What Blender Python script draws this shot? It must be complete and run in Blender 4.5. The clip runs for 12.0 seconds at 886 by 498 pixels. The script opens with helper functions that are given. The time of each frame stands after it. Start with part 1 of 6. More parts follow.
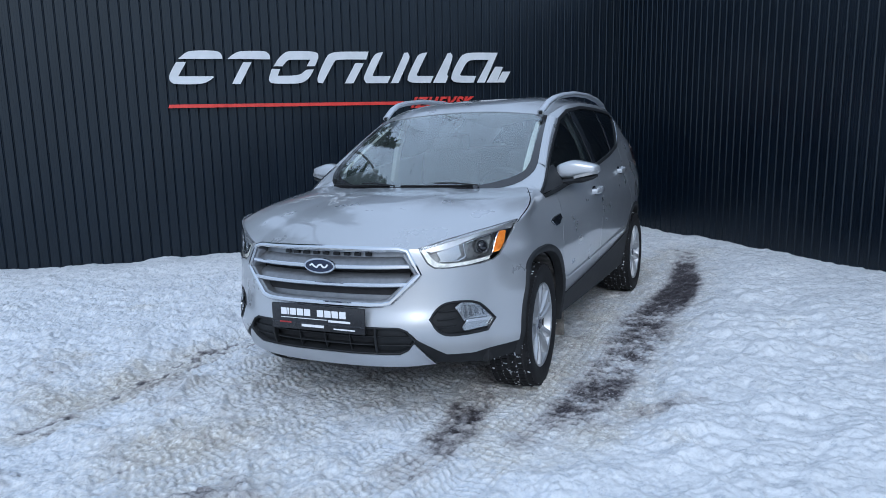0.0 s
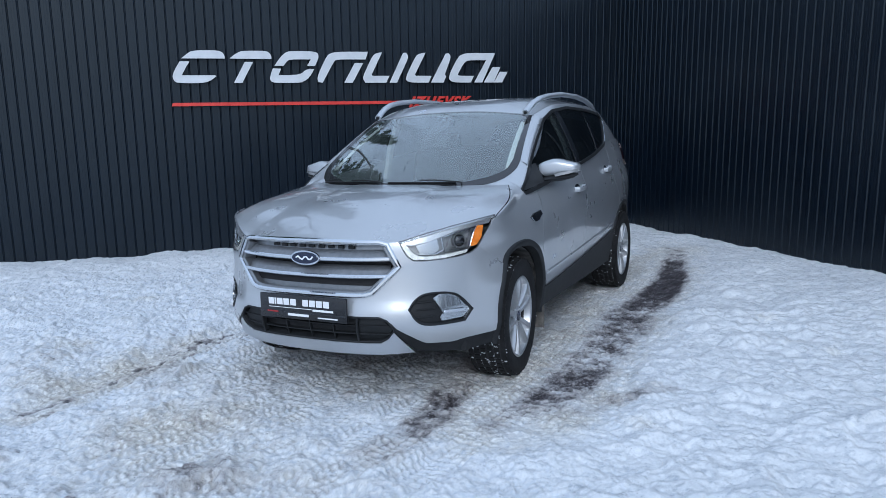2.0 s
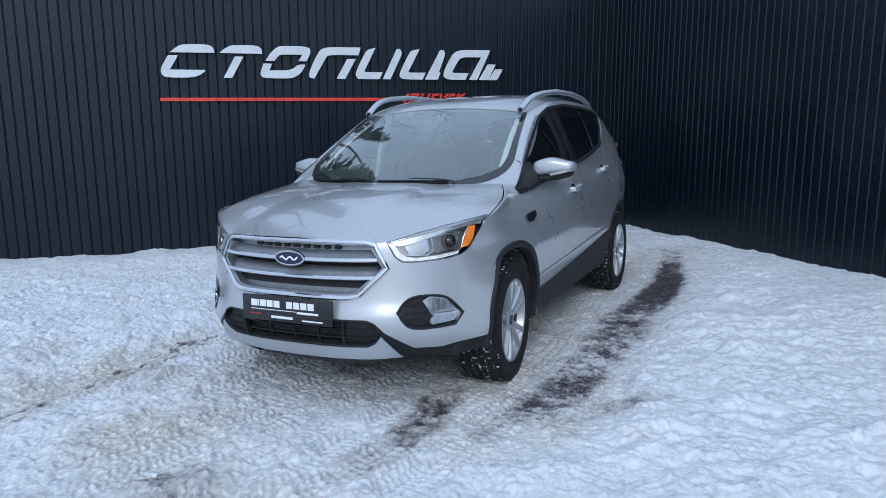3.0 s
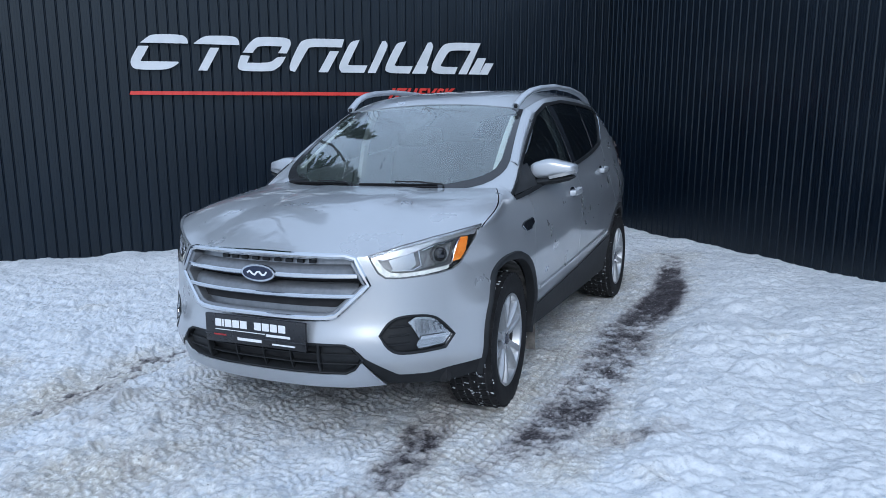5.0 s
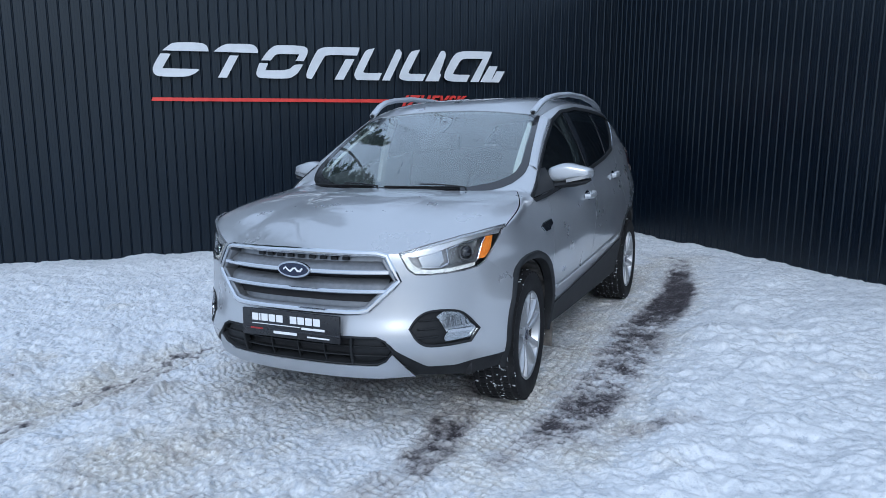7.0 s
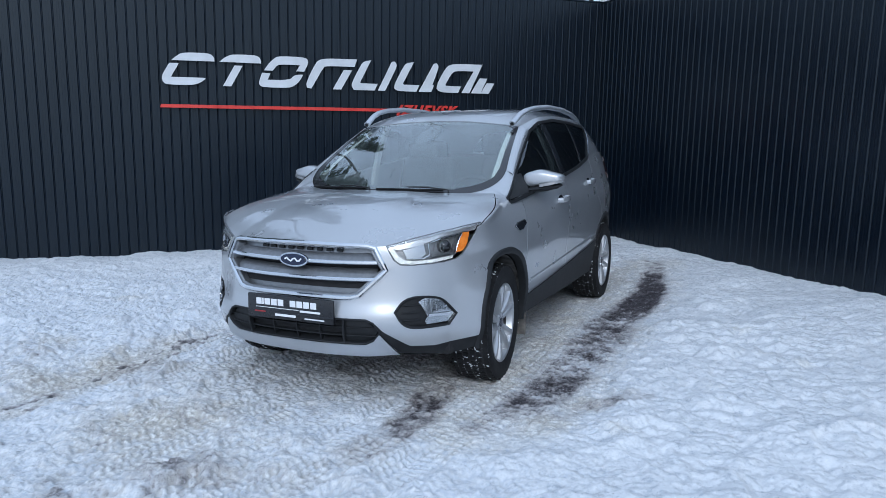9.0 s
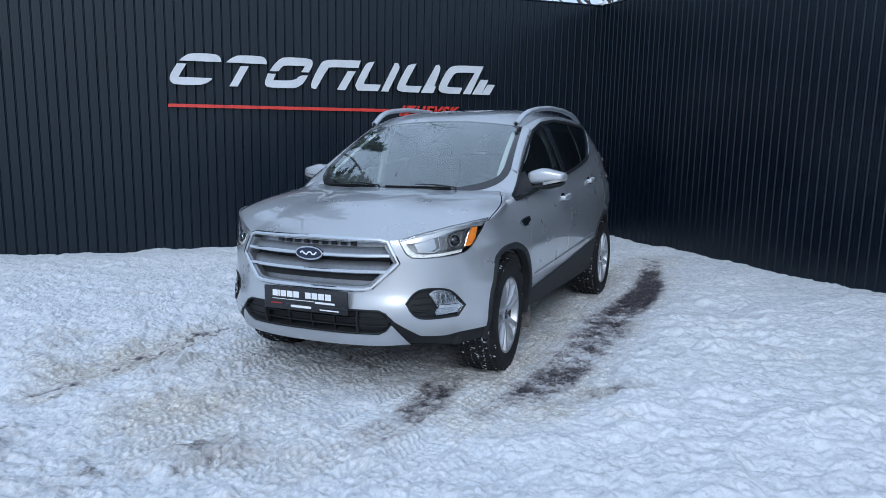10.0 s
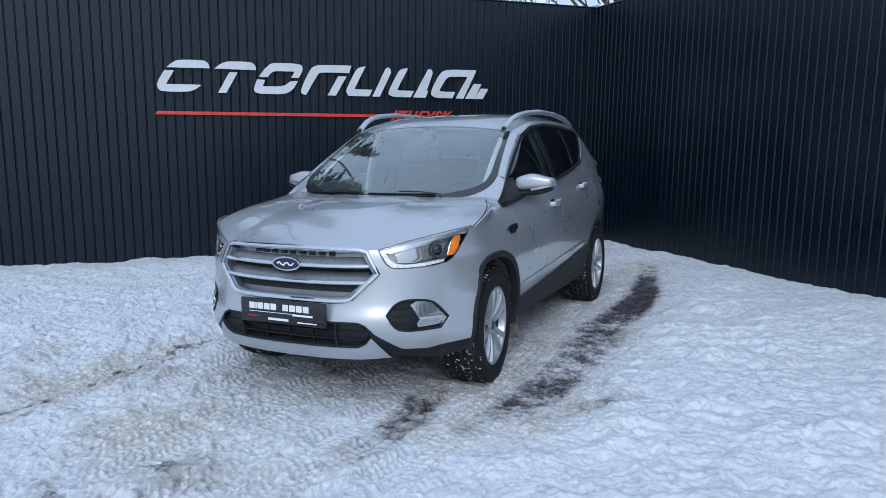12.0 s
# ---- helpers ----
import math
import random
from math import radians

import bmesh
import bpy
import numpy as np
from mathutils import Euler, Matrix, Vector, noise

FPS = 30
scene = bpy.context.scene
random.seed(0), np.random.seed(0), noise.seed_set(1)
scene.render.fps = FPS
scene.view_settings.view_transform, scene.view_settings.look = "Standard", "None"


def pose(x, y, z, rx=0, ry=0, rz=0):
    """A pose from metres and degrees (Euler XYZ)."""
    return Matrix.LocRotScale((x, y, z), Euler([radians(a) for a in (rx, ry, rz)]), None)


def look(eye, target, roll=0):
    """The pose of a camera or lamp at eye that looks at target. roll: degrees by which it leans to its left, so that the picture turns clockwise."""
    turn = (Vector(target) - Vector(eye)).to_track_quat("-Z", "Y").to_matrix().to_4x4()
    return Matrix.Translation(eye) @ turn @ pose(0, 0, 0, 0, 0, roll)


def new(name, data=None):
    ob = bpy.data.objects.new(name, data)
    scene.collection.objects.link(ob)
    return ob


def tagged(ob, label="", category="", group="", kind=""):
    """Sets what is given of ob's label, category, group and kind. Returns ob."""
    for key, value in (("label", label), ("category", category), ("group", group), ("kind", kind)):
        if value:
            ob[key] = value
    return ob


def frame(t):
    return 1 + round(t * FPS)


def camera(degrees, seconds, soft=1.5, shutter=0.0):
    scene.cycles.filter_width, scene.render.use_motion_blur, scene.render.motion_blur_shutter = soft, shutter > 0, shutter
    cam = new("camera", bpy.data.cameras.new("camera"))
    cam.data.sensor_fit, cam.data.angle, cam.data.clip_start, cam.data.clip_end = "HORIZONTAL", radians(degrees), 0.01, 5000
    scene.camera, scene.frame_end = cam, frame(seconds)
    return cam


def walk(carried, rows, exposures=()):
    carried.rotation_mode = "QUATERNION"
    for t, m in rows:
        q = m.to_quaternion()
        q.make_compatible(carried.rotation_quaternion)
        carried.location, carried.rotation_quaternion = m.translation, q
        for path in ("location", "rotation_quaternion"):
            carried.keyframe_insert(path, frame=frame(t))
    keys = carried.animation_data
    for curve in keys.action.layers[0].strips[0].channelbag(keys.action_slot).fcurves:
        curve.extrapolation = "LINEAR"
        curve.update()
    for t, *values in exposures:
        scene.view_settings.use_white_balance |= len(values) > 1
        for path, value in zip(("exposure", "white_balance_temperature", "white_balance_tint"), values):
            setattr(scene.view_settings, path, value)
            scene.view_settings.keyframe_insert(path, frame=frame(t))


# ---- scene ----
# seconds, x, y, z, yaw, pitch, roll
cam = camera(62.37, 12.0, 0.75)
PATH = [
    (0, 0.0000, -0.0000, 1.5088, -19.024, -10.545, 1.107),
    (0.5, -0.0891, -0.1165, 1.5185, -18.915, -10.501, 1.000),
    (1, -0.1233, -0.2058, 1.5109, -18.827, -10.488, 0.888),
    (1.5, -0.0555, -0.2174, 1.5139, -18.543, -10.562, 0.871),
    (2, 0.0879, -0.2137, 1.5128, -18.225, -10.632, 0.842),
    (2.5, 0.1539, -0.1613, 1.5016, -18.246, -10.660, 0.628),
    (4.5, 0.1533, 0.2015, 1.4885, -19.631, -10.911, -0.272),
    (5, 0.2778, 0.3094, 1.4988, -19.530, -11.050, 0.032),
    (5.5, 0.3366, 0.3757, 1.4878, -19.287, -11.069, 0.305),
    (6, 0.3305, 0.3838, 1.4912, -19.101, -11.012, 0.356),
    (6.5, 0.2560, 0.3139, 1.4951, -19.162, -10.782, 0.154),
    (7, 0.1160, 0.1788, 1.4914, -19.303, -10.484, -0.131),
    (9, 0.0333, -0.2887, 1.5077, -19.425, -9.892, -0.870),
    (9.5, -0.0790, -0.3879, 1.4999, -19.533, -9.905, -1.011),
    (10, -0.0954, -0.4213, 1.4981, -19.772, -9.801, -1.092),
    (10.5, -0.0943, -0.4374, 1.5002, -19.938, -9.649, -1.018),
    (11, -0.0804, -0.4326, 1.5026, -19.988, -9.451, -0.875),
    (11.5, -0.0337, -0.3984, 1.5035, -19.876, -9.302, -0.661),
    (12, 0.0559, -0.3334, 1.5029, -19.625, -9.452, -0.562),
]
walk(cam, [(t, pose(x, y, z, 90 + pitch, roll, yaw)) for t, x, y, z, yaw, pitch, roll in PATH], [(0, -0.03, 5280, 8), (4.5, 0.02, 5280, 8), (5.75, 0.08, 5280, 8), (7, 0.02, 5280, 8), (9, -0.03, 5280, 8), (12, -0.08, 5280, 8)])

# world, sun
SUN_UP, SUN_ROUND = radians(32), radians(200)
world = bpy.data.worlds.new("sky")
scene.world = world
world.use_nodes = True
wn = world.node_tree.nodes
sky = wn.new("ShaderNodeTexSky")
sky.sky_type, sky.sun_disc = "NISHITA", False
sky.sun_elevation, sky.sun_rotation = SUN_UP, SUN_ROUND
sky.air_density, sky.dust_density, sky.ozone_density = 1.0, 4.0, 1.0
wn["Background"].inputs["Strength"].default_value = 0.15
# thin even cloud over the whole sky
# brighter overhead than at the horizon, as under cloud
where, split = wn.new("ShaderNodeTexCoord"), wn.new("ShaderNodeSeparateXYZ")
rise, cloud = wn.new("ShaderNodeMapRange"), wn.new("ShaderNodeVectorMath")
world.node_tree.links.new(where.outputs["Generated"], split.inputs["Vector"])
world.node_tree.links.new(split.outputs["Z"], rise.inputs["Value"])
rise.inputs["From Min"].default_value, rise.inputs["From Max"].default_value = 0.0, 1.0
rise.inputs["To Min"].default_value, rise.inputs["To Max"].default_value = 0.80, 1.06
cloud.operation = "SCALE"
cloud.inputs[0].default_value = (6.0, 6.5, 7.2)
world.node_tree.links.new(rise.outputs["Result"], cloud.inputs["Scale"])
veil = wn.new("ShaderNodeMix")
veil.data_type = "RGBA"
veil.inputs["Factor"].default_value = 0.8
for socket in veil.inputs:
    if socket.type == "RGBA" and socket.name == "B":
        world.node_tree.links.new(cloud.outputs["Vector"], socket)
    if socket.type == "RGBA" and socket.name == "A":
        world.node_tree.links.new(sky.outputs["Color"], socket)
for socket in veil.outputs:
    if socket.type == "RGBA":
        world.node_tree.links.new(socket, wn["Background"].inputs["Color"])
sun_lamp = bpy.data.lights.new("sun", "SUN")
sun_lamp.energy, sun_lamp.angle, sun_lamp.color = 0.9, radians(25), (1.0, 0.96, 0.9)
sun = new("sun", sun_lamp)
sun.matrix_world = look((math.sin(SUN_ROUND) * 20, math.cos(SUN_ROUND) * 20, 20 * math.tan(SUN_UP)), (0, 0, 0))
scene.view_settings.exposure = 0.0

# shape of the car's body: x across, y from the nose backwards, z up, from the ground under the nose
def curve(*pts):
    """A smooth line through (t, value) pairs."""
    t, v = np.array(pts, float).T
    m = np.gradient(v, t)
    tl, vl, ml = t.tolist(), v.tolist(), m.tolist()

    def at(q):
        if isinstance(q, (int, float)):
            q, i = min(max(q, tl[0]), tl[-1]), 0
            while i < len(tl) - 2 and q > tl[i + 1]:
                i += 1
            h = tl[i + 1] - tl[i]
            u = (q - tl[i]) / h
            return ((1 + 2 * u) * (1 - u) ** 2 * vl[i] + u * (1 - u) ** 2 * h * ml[i] + u * u * (3 - 2 * u) * vl[i + 1] + u * u * (u - 1) * h * ml[i + 1])
        q = np.clip(q, t[0], t[-1])
        i = np.clip(np.searchsorted(t, q) - 1, 0, len(t) - 2)
        h = t[i + 1] - t[i]
        u = (q - t[i]) / h
        return ((1 + 2 * u) * (1 - u) ** 2 * v[i] + u * (1 - u) ** 2 * h * m[i] + u * u * (3 - 2 * u) * v[i + 1] + u * u * (u - 1) * h * m[i + 1])
    return at


def smooth(a, b, q):
    if isinstance(q, (int, float)):
        u = min(max((q - a) / (b - a), 0.0), 1.0)
        return u * u * (3 - 2 * u)
    u = np.clip((q - a) / (b - a), 0, 1)
    return u * u * (3 - 2 * u)


PLAN = [(0, 0), (0.2, 0.008), (0.35, 0.035), (0.5, 0.088), (0.6, 0.15), (0.7, 0.255), (0.772, 0.37), (0.834, 0.54), (0.868, 0.68), (0.885, 0.84)]
RUN = [0.0]
for (ax, ay), (bx, by) in zip(PLAN, PLAN[1:]):
    RUN.append(RUN[-1] + math.hypot(bx - ax, by - ay))
plan_x = curve(*[(r, p[0]) for r, p in zip(RUN, PLAN)])
plan_y = curve(*[(r, p[1]) for r, p in zip(RUN, PLAN)])
nose = curve((0.2, 0.10), (0.27, 0.065), (0.33, 0.025), (0.42, -0.012), (0.5, -0.014), (0.58, 0.008), (0.68, 0.022), (0.78, 0.03), (0.86, 0.045), (1.0, 0.12))


def fascia(s, z):
    """The front skin: s runs along it from the middle, z is the height."""
    r = abs(s)
    x, y = plan_x(r), plan_y(r)
    fade = 1 - smooth(0.55, 1.1, r)
    tuck = smooth(0.42, 0.2, z) * 0.05 * smooth(0.3, 0.9, r)
    flare = 0.055 * smooth(0.86, 1.08, r) * smooth(0.82, 0.6, z)
    return math.copysign(1, s) * (x - tuck + flare), y + nose(z) * fade, z


side_plan = curve((0.3, 0.722), (0.42, 0.79), (0.55, 0.84), (0.7, 0.874), (0.85, 0.893), (1.0, 0.905), (1.4, 0.912), (2.2, 0.916), (2.9, 0.91), (3.3, 0.903), (3.6, 0.895), (3.9, 0.866), (4.2, 0.795), (4.45, 0.64))
side_bow = curve((0.2, -0.08), (0.35, -0.052), (0.5, -0.028), (0.62, -0.018), (0.75, -0.008), (0.88, 0.0), (0.97, -0.004), (1.03, -0.018), (1.1, -0.045), (1.2, -0.07), (1.35, -0.122))
belt = curve((0.55, 0.965), (0.8, 0.985), (1.03, 1.0), (1.15, 1.04), (1.5, 1.10), (1.95, 1.155), (2.5, 1.215), (2.95, 1.27), (3.3, 1.31), (3.8, 1.33), (4.4, 1.32))


wing_lean = curve((0.3, 0.0), (0.56, 0.0), (0.8, 0.028), (1.05, 0.040), (1.4, 0.028), (1.9, 0.0), (2.4, 0.0))


def flank(y, z):
    """Half the width of the body's side."""
    # the wings stand inward above the shoulder in front of the doors
    lean = wing_lean(y) * (smooth(0.70, 0.95, z) + 1.15 * smooth(0.88, 1.04, z))
    flare = 0.055 * smooth(0.33, 0.53, y) * smooth(0.95, 0.6, y) * smooth(0.82, 0.6, z)
    return side_plan(y) + side_bow(z) - lean + flare


glass_low = curve((1.0, 0.775), (1.12, 0.80), (1.5, 0.846), (2.0, 0.862), (2.6, 0.852), (3.0, 0.828), (3.4, 0.794), (3.8, 0.757), (4.3, 0.65))
roof_half = curve((1.1, 0.58), (1.85, 0.612), (2.3, 0.655), (2.9, 0.672), (3.4, 0.662), (3.8, 0.63), (4.3, 0.54))
roof_edge = curve((1.1, 1.30), (1.5, 1.42), (1.85, 1.53), (2.1, 1.578), (2.5, 1.606), (3.0, 1.603), (3.5, 1.575), (3.9, 1.52), (4.3, 1.44))
roof_mid = curve((1.8, 1.515), (1.9, 1.551), (2.0, 1.588), (2.15, 1.625), (2.4, 1.658), (2.7, 1.676), (3.1, 1.675), (3.6, 1.645), (4.1, 1.57), (4.3, 1.53))


def cabin(y, z):
    """Half the width of the cabin's side between belt and roof."""
    lo, hi = belt(y), roof_edge(y)
    u = min(max((z - lo) / (hi - lo), -0.2), 1)
    return glass_low(y) + (roof_half(y) - glass_low(y)) * (u + 0.28 * u * (u - 1))

# materials
def material(name, base=(0.5, 0.5, 0.5), rough=0.5, metal=0.0, coat=0.0, **more):
    m = bpy.data.materials.new(name)
    m.use_nodes = True
    b = m.node_tree.nodes["Principled BSDF"]
    b.inputs["Base Color"].default_value = (*base, 1)
    b.inputs["Roughness"].default_value = rough
    b.inputs["Metallic"].default_value = metal
    b.inputs["Coat Weight"].default_value = coat
    for key, value in more.items():
        b.inputs[key.replace("_", " ")].default_value = value
    return m


def node(m, kind, **values):
    n = m.node_tree.nodes.new(kind)
    for key, value in values.items():
        n.inputs[key].default_value = value
    return n


def wire(m, a, b):
    m.node_tree.links.new(a, b)


def texture(m, kind="ShaderNodeTexNoise", scale=5.0, detail=4.0, coord="Object", stretch=None, rough=0.55):
    n = m.node_tree.nodes.new(kind)
    n.inputs["Scale"].default_value = scale
    if "Detail" in n.inputs:
        n.inputs["Detail"].default_value = detail
        n.inputs["Roughness"].default_value = rough
    c = m.node_tree.nodes.new("ShaderNodeTexCoord")
    out = c.outputs[coord]
    if stretch:
        mp = node(m, "ShaderNodeMapping", Scale=stretch)
        wire(m, out, mp.inputs["Vector"])
        out = mp.outputs["Vector"]
    wire(m, out, n.inputs["Vector"])
    return n


def ramp(m, source, stops):
    r = m.node_tree.nodes.new("ShaderNodeValToRGB")
    while len(r.color_ramp.elements) < len(stops):
        r.color_ramp.elements.new(0.5)
    for e, (at, c) in zip(r.color_ramp.elements, stops):
        e.position, e.color = at, (*c, 1) if len(c) == 3 else c
    wire(m, source, r.inputs["Fac"])
    return r


def grey(v):
    return (v, v, v)


def relief(m, source, strength=0.3, distance=0.002, under=None):
    b = node(m, "ShaderNodeBump", Strength=strength, Distance=distance)
    wire(m, source, b.inputs["Height"])
    if under:
        wire(m, under.outputs["Normal"], b.inputs["Normal"])
    wire(m, b.outputs["Normal"], m.node_tree.nodes["Principled BSDF"].inputs["Normal"])
    return b


def vary(m, low, high, scale=6.0, detail=5.0, stretch=None, spread=(0.3, 0.7)):
    """Base colour that wanders between two tones."""
    n = texture(m, scale=scale, detail=detail, stretch=stretch)
    r = ramp(m, n.outputs["Fac"], [(spread[0], low), (spread[1], high)])
    wire(m, r.outputs["Color"], m.node_tree.nodes["Principled BSDF"].inputs["Base Color"])
    return n


def vary_rough(m, low, high, scale=8.0, stretch=None):
    n = texture(m, scale=scale, detail=6, stretch=stretch)
    r = ramp(m, n.outputs["Fac"], [(0.3, grey(low)), (0.7, grey(high))])
    wire(m, r.outputs["Color"], m.node_tree.nodes["Principled BSDF"].inputs["Roughness"])
    return n


silver = material("silver_paint", (0.50, 0.53, 0.57), 0.3, 0.5, 1.0, Coat_Roughness=0.04)
vary(silver, (0.425, 0.44, 0.46), (0.495, 0.51, 0.53), 900, 2)
vary_rough(silver, 0.26, 0.36, 5)
chrome = material("chrome", (0.66, 0.68, 0.71), 0.08, 1.0)
vary_rough(chrome, 0.04, 0.12, 30)
satin = material("satin_silver", (0.55, 0.57, 0.6), 0.38, 0.7)
vary_rough(satin, 0.3, 0.48, 12)
grille_silver = material("grille_silver", (0.27, 0.28, 0.30), 0.36, 0.6)
vary(grille_silver, (0.22, 0.23, 0.245), (0.28, 0.29, 0.305), 40)
vary_rough(grille_silver, 0.28, 0.46, 12)
black_plastic = material("black_plastic", (0.016, 0.017, 0.019), 0.55, Specular_IOR_Level=0.3)
vary(black_plastic, (0.010, 0.011, 0.012), (0.020, 0.021, 0.023), 14)
relief(black_plastic, texture(black_plastic, scale=700, detail=2).outputs["Fac"], 0.12, 0.0006)
gloss_black = material("gloss_black", (0.012, 0.013, 0.016), 0.12, 0.0, 0.6)
vary_rough(gloss_black, 0.08, 0.18, 15)
dark = material("dark_interior", (0.012, 0.012, 0.014), 0.8)
vary(dark, (0.009, 0.009, 0.01), (0.018, 0.018, 0.02), 20)
cloth = material("seat_cloth", (0.035, 0.036, 0.04), 0.9)
vary(cloth, (0.025, 0.026, 0.03), (0.05, 0.05, 0.055), 60)
trim_beige = material("pillar_trim", (0.5, 0.5, 0.48), 0.8)
vary(trim_beige, (0.45, 0.45, 0.43), (0.55, 0.55, 0.53), 30)
rubber = material("tyre_rubber", (0.012, 0.012, 0.013), 0.75, Specular_IOR_Level=0.25)
vary(rubber, (0.007, 0.007, 0.008), (0.018, 0.018, 0.019), 25)
snowy_rubber = material("snowy_rubber", (0.02, 0.02, 0.02), 0.8)
caked = texture(snowy_rubber, scale=34, detail=5, rough=0.65)
cake = ramp(snowy_rubber, caked.outputs["Fac"], [(0.0, (0.010, 0.010, 0.011)), (0.57, (0.012, 0.012, 0.013)), (0.65, (0.70, 0.72, 0.74)), (1.0, (0.82, 0.84, 0.87))])
wire(snowy_rubber, cake.outputs["Color"], snowy_rubber.node_tree.nodes["Principled BSDF"].inputs["Base Color"])
relief(snowy_rubber, caked.outputs["Fac"], 0.8, 0.006)
dark_alloy = material("barrel_alloy", (0.12, 0.12, 0.125), 0.5, 0.6)
vary(dark_alloy, (0.03, 0.03, 0.032), (0.08, 0.08, 0.084), 9)
alloy = material("alloy_silver", (0.45, 0.46, 0.48), 0.34, 0.7, 0.3)
vary(alloy, (0.36, 0.37, 0.38), (0.5, 0.51, 0.53), 7)
dirty_rubber = material("dirty_rubber", (0.2, 0.18, 0.15), 0.85)
vary(dirty_rubber, (0.07, 0.065, 0.06), (0.34, 0.31, 0.27), 9, 6)
dirty_liner = material("dirty_liner", (0.08, 0.075, 0.07), 0.9)
vary(dirty_liner, (0.012, 0.012, 0.013), (0.16, 0.15, 0.14), 13, 6, None, (0.35, 0.68))
packed = material("packed_snow", (0.8, 0.82, 0.86), 0.7)
vary(packed, (0.6, 0.6, 0.6), (0.85, 0.87, 0.9), 40)
amber = material("amber_lens", (0.9, 0.25, 0.02), 0.2, 0.0, 0.5)
vary(amber, (0.75, 0.16, 0.01), (0.95, 0.33, 0.04), 60)
clear = material("clear_lens", (1, 1, 1), 0.02, 0.0, Transmission_Weight=1.0, IOR=1.35)
windscreen_glass = material("windscreen_glass", (0.84, 0.94, 0.93), 0.0, 0.0, Transmission_Weight=0.985, IOR=1.9)
printed_border = material("printed_border", (0.02, 0.02, 0.023), 0.12, 0.0, 0.3)
vary_rough(printed_border, 0.08, 0.16, 12)
tinted_glass = material("tinted_glass", (0.14, 0.17, 0.18), 0.01, 0.0, Transmission_Weight=1.0, IOR=1.5)
reflector = material("lamp_reflector", (0.5, 0.52, 0.54), 0.2, 1.0)
white_lamp = material("daytime_strip", (0.78, 0.79, 0.74), 0.25, 0.1, 0.3)
vary(white_lamp, (0.55, 0.56, 0.52), (0.88, 0.89, 0.84), 45)
red_lens = material("red_lens", (0.02, 0.003, 0.004), 0.15, 0.0, 0.6)
badge_blue = material("badge_blue", (0.006, 0.012, 0.04), 0.2, 0.0, 0.5)
lamp_inner = material("lamp_inner", (0.28, 0.285, 0.29), 0.3, 0.5)
lamp_grey = material("lamp_grey", (0.16, 0.165, 0.17), 0.3, 0.3)
vary_rough(lamp_grey, 0.2, 0.4, 25)
vary_rough(lamp_inner, 0.25, 0.45, 30)
vary_rough(badge_blue, 0.15, 0.25, 30)
plate_black = material("plate_black", (0.01, 0.01, 0.012), 0.3, 0.0, 0.3)
vary_rough(plate_black, 0.22, 0.4, 30)
plate_white = material("plate_white", (0.8, 0.8, 0.8), 0.4)
plate_red = material("plate_red", (0.3, 0.02, 0.02), 0.4)

# fence sheet: dark anthracite powder coat, faintly streaked
anthracite = material("anthracite_sheet", (0.03, 0.035, 0.045), 0.42, 0.0)
vary(anthracite, (0.0004, 0.0024, 0.0072), (0.0010, 0.0038, 0.0100), 3, 6, (1, 1, 0.15))
vary_rough(anthracite, 0.27, 0.36, 5, (1, 1, 0.2))
anthracite.node_tree.nodes["Principled BSDF"].inputs["Specular IOR Level"].default_value = 0.45
anthracite.node_tree.nodes["Principled BSDF"].inputs["Specular Tint"].default_value = (0.84, 0.95, 1.0, 1.0)
sign_face = material("sign_face", (0.72, 0.74, 0.76), 0.4)
vary(sign_face, (0.56, 0.575, 0.585), (0.66, 0.675, 0.685), 7, 5)
sign_red = material("sign_red", (0.62, 0.035, 0.025), 0.4)
vary(sign_red, (0.55, 0.03, 0.02), (0.68, 0.05, 0.035), 8)
bark = material("bark", (0.10, 0.085, 0.075), 0.9)
vary(bark, (0.06, 0.05, 0.045), (0.15, 0.13, 0.12), 9, 6, (1, 1, 0.2))
needles = material("needles", (0.02, 0.045, 0.02), 0.8)
vary(needles, (0.012, 0.03, 0.014), (0.035, 0.07, 0.03), 3)
lamp_metal = material("lamp_metal", (0.03, 0.03, 0.033), 0.5, 0.3)
vary_rough(lamp_metal, 0.4, 0.6, 20)
render_wall = material("pale_render", (0.45, 0.44, 0.42), 0.85)
vary(render_wall, (0.38, 0.37, 0.35), (0.5, 0.49, 0.47), 2)
roof_snow = material("roof_snow", (0.82, 0.84, 0.87), 0.75)
vary(roof_snow, (0.74, 0.76, 0.8), (0.86, 0.88, 0.9), 1.5, 6)

# building helpers
def part(name, bm, mat, parent=None, label="", sharp=35, m=None):
    """Links a bmesh as one mesh object, under a thing or part if one is given."""
    me = bpy.data.meshes.new(name)
    bmesh.ops.recalc_face_normals(bm, faces=bm.faces[:])
    bm.to_mesh(me)
    bm.free()
    return finish(name, me, mat, parent, label, sharp, m)


def finish(name, me, mat, parent=None, label="", sharp=35, m=None):
    for one in mat if isinstance(mat, (list, tuple)) else [mat]:
        me.materials.append(one)
    me.polygons.foreach_set("use_smooth", [True] * len(me.polygons))
    me.set_sharp_from_angle(angle=radians(sharp))
    ob = new(name, me)
    if parent:
        ob.parent = parent
    if m is not None:
        ob.matrix_basis = m
    if label:
        ob["label"] = label
    return ob


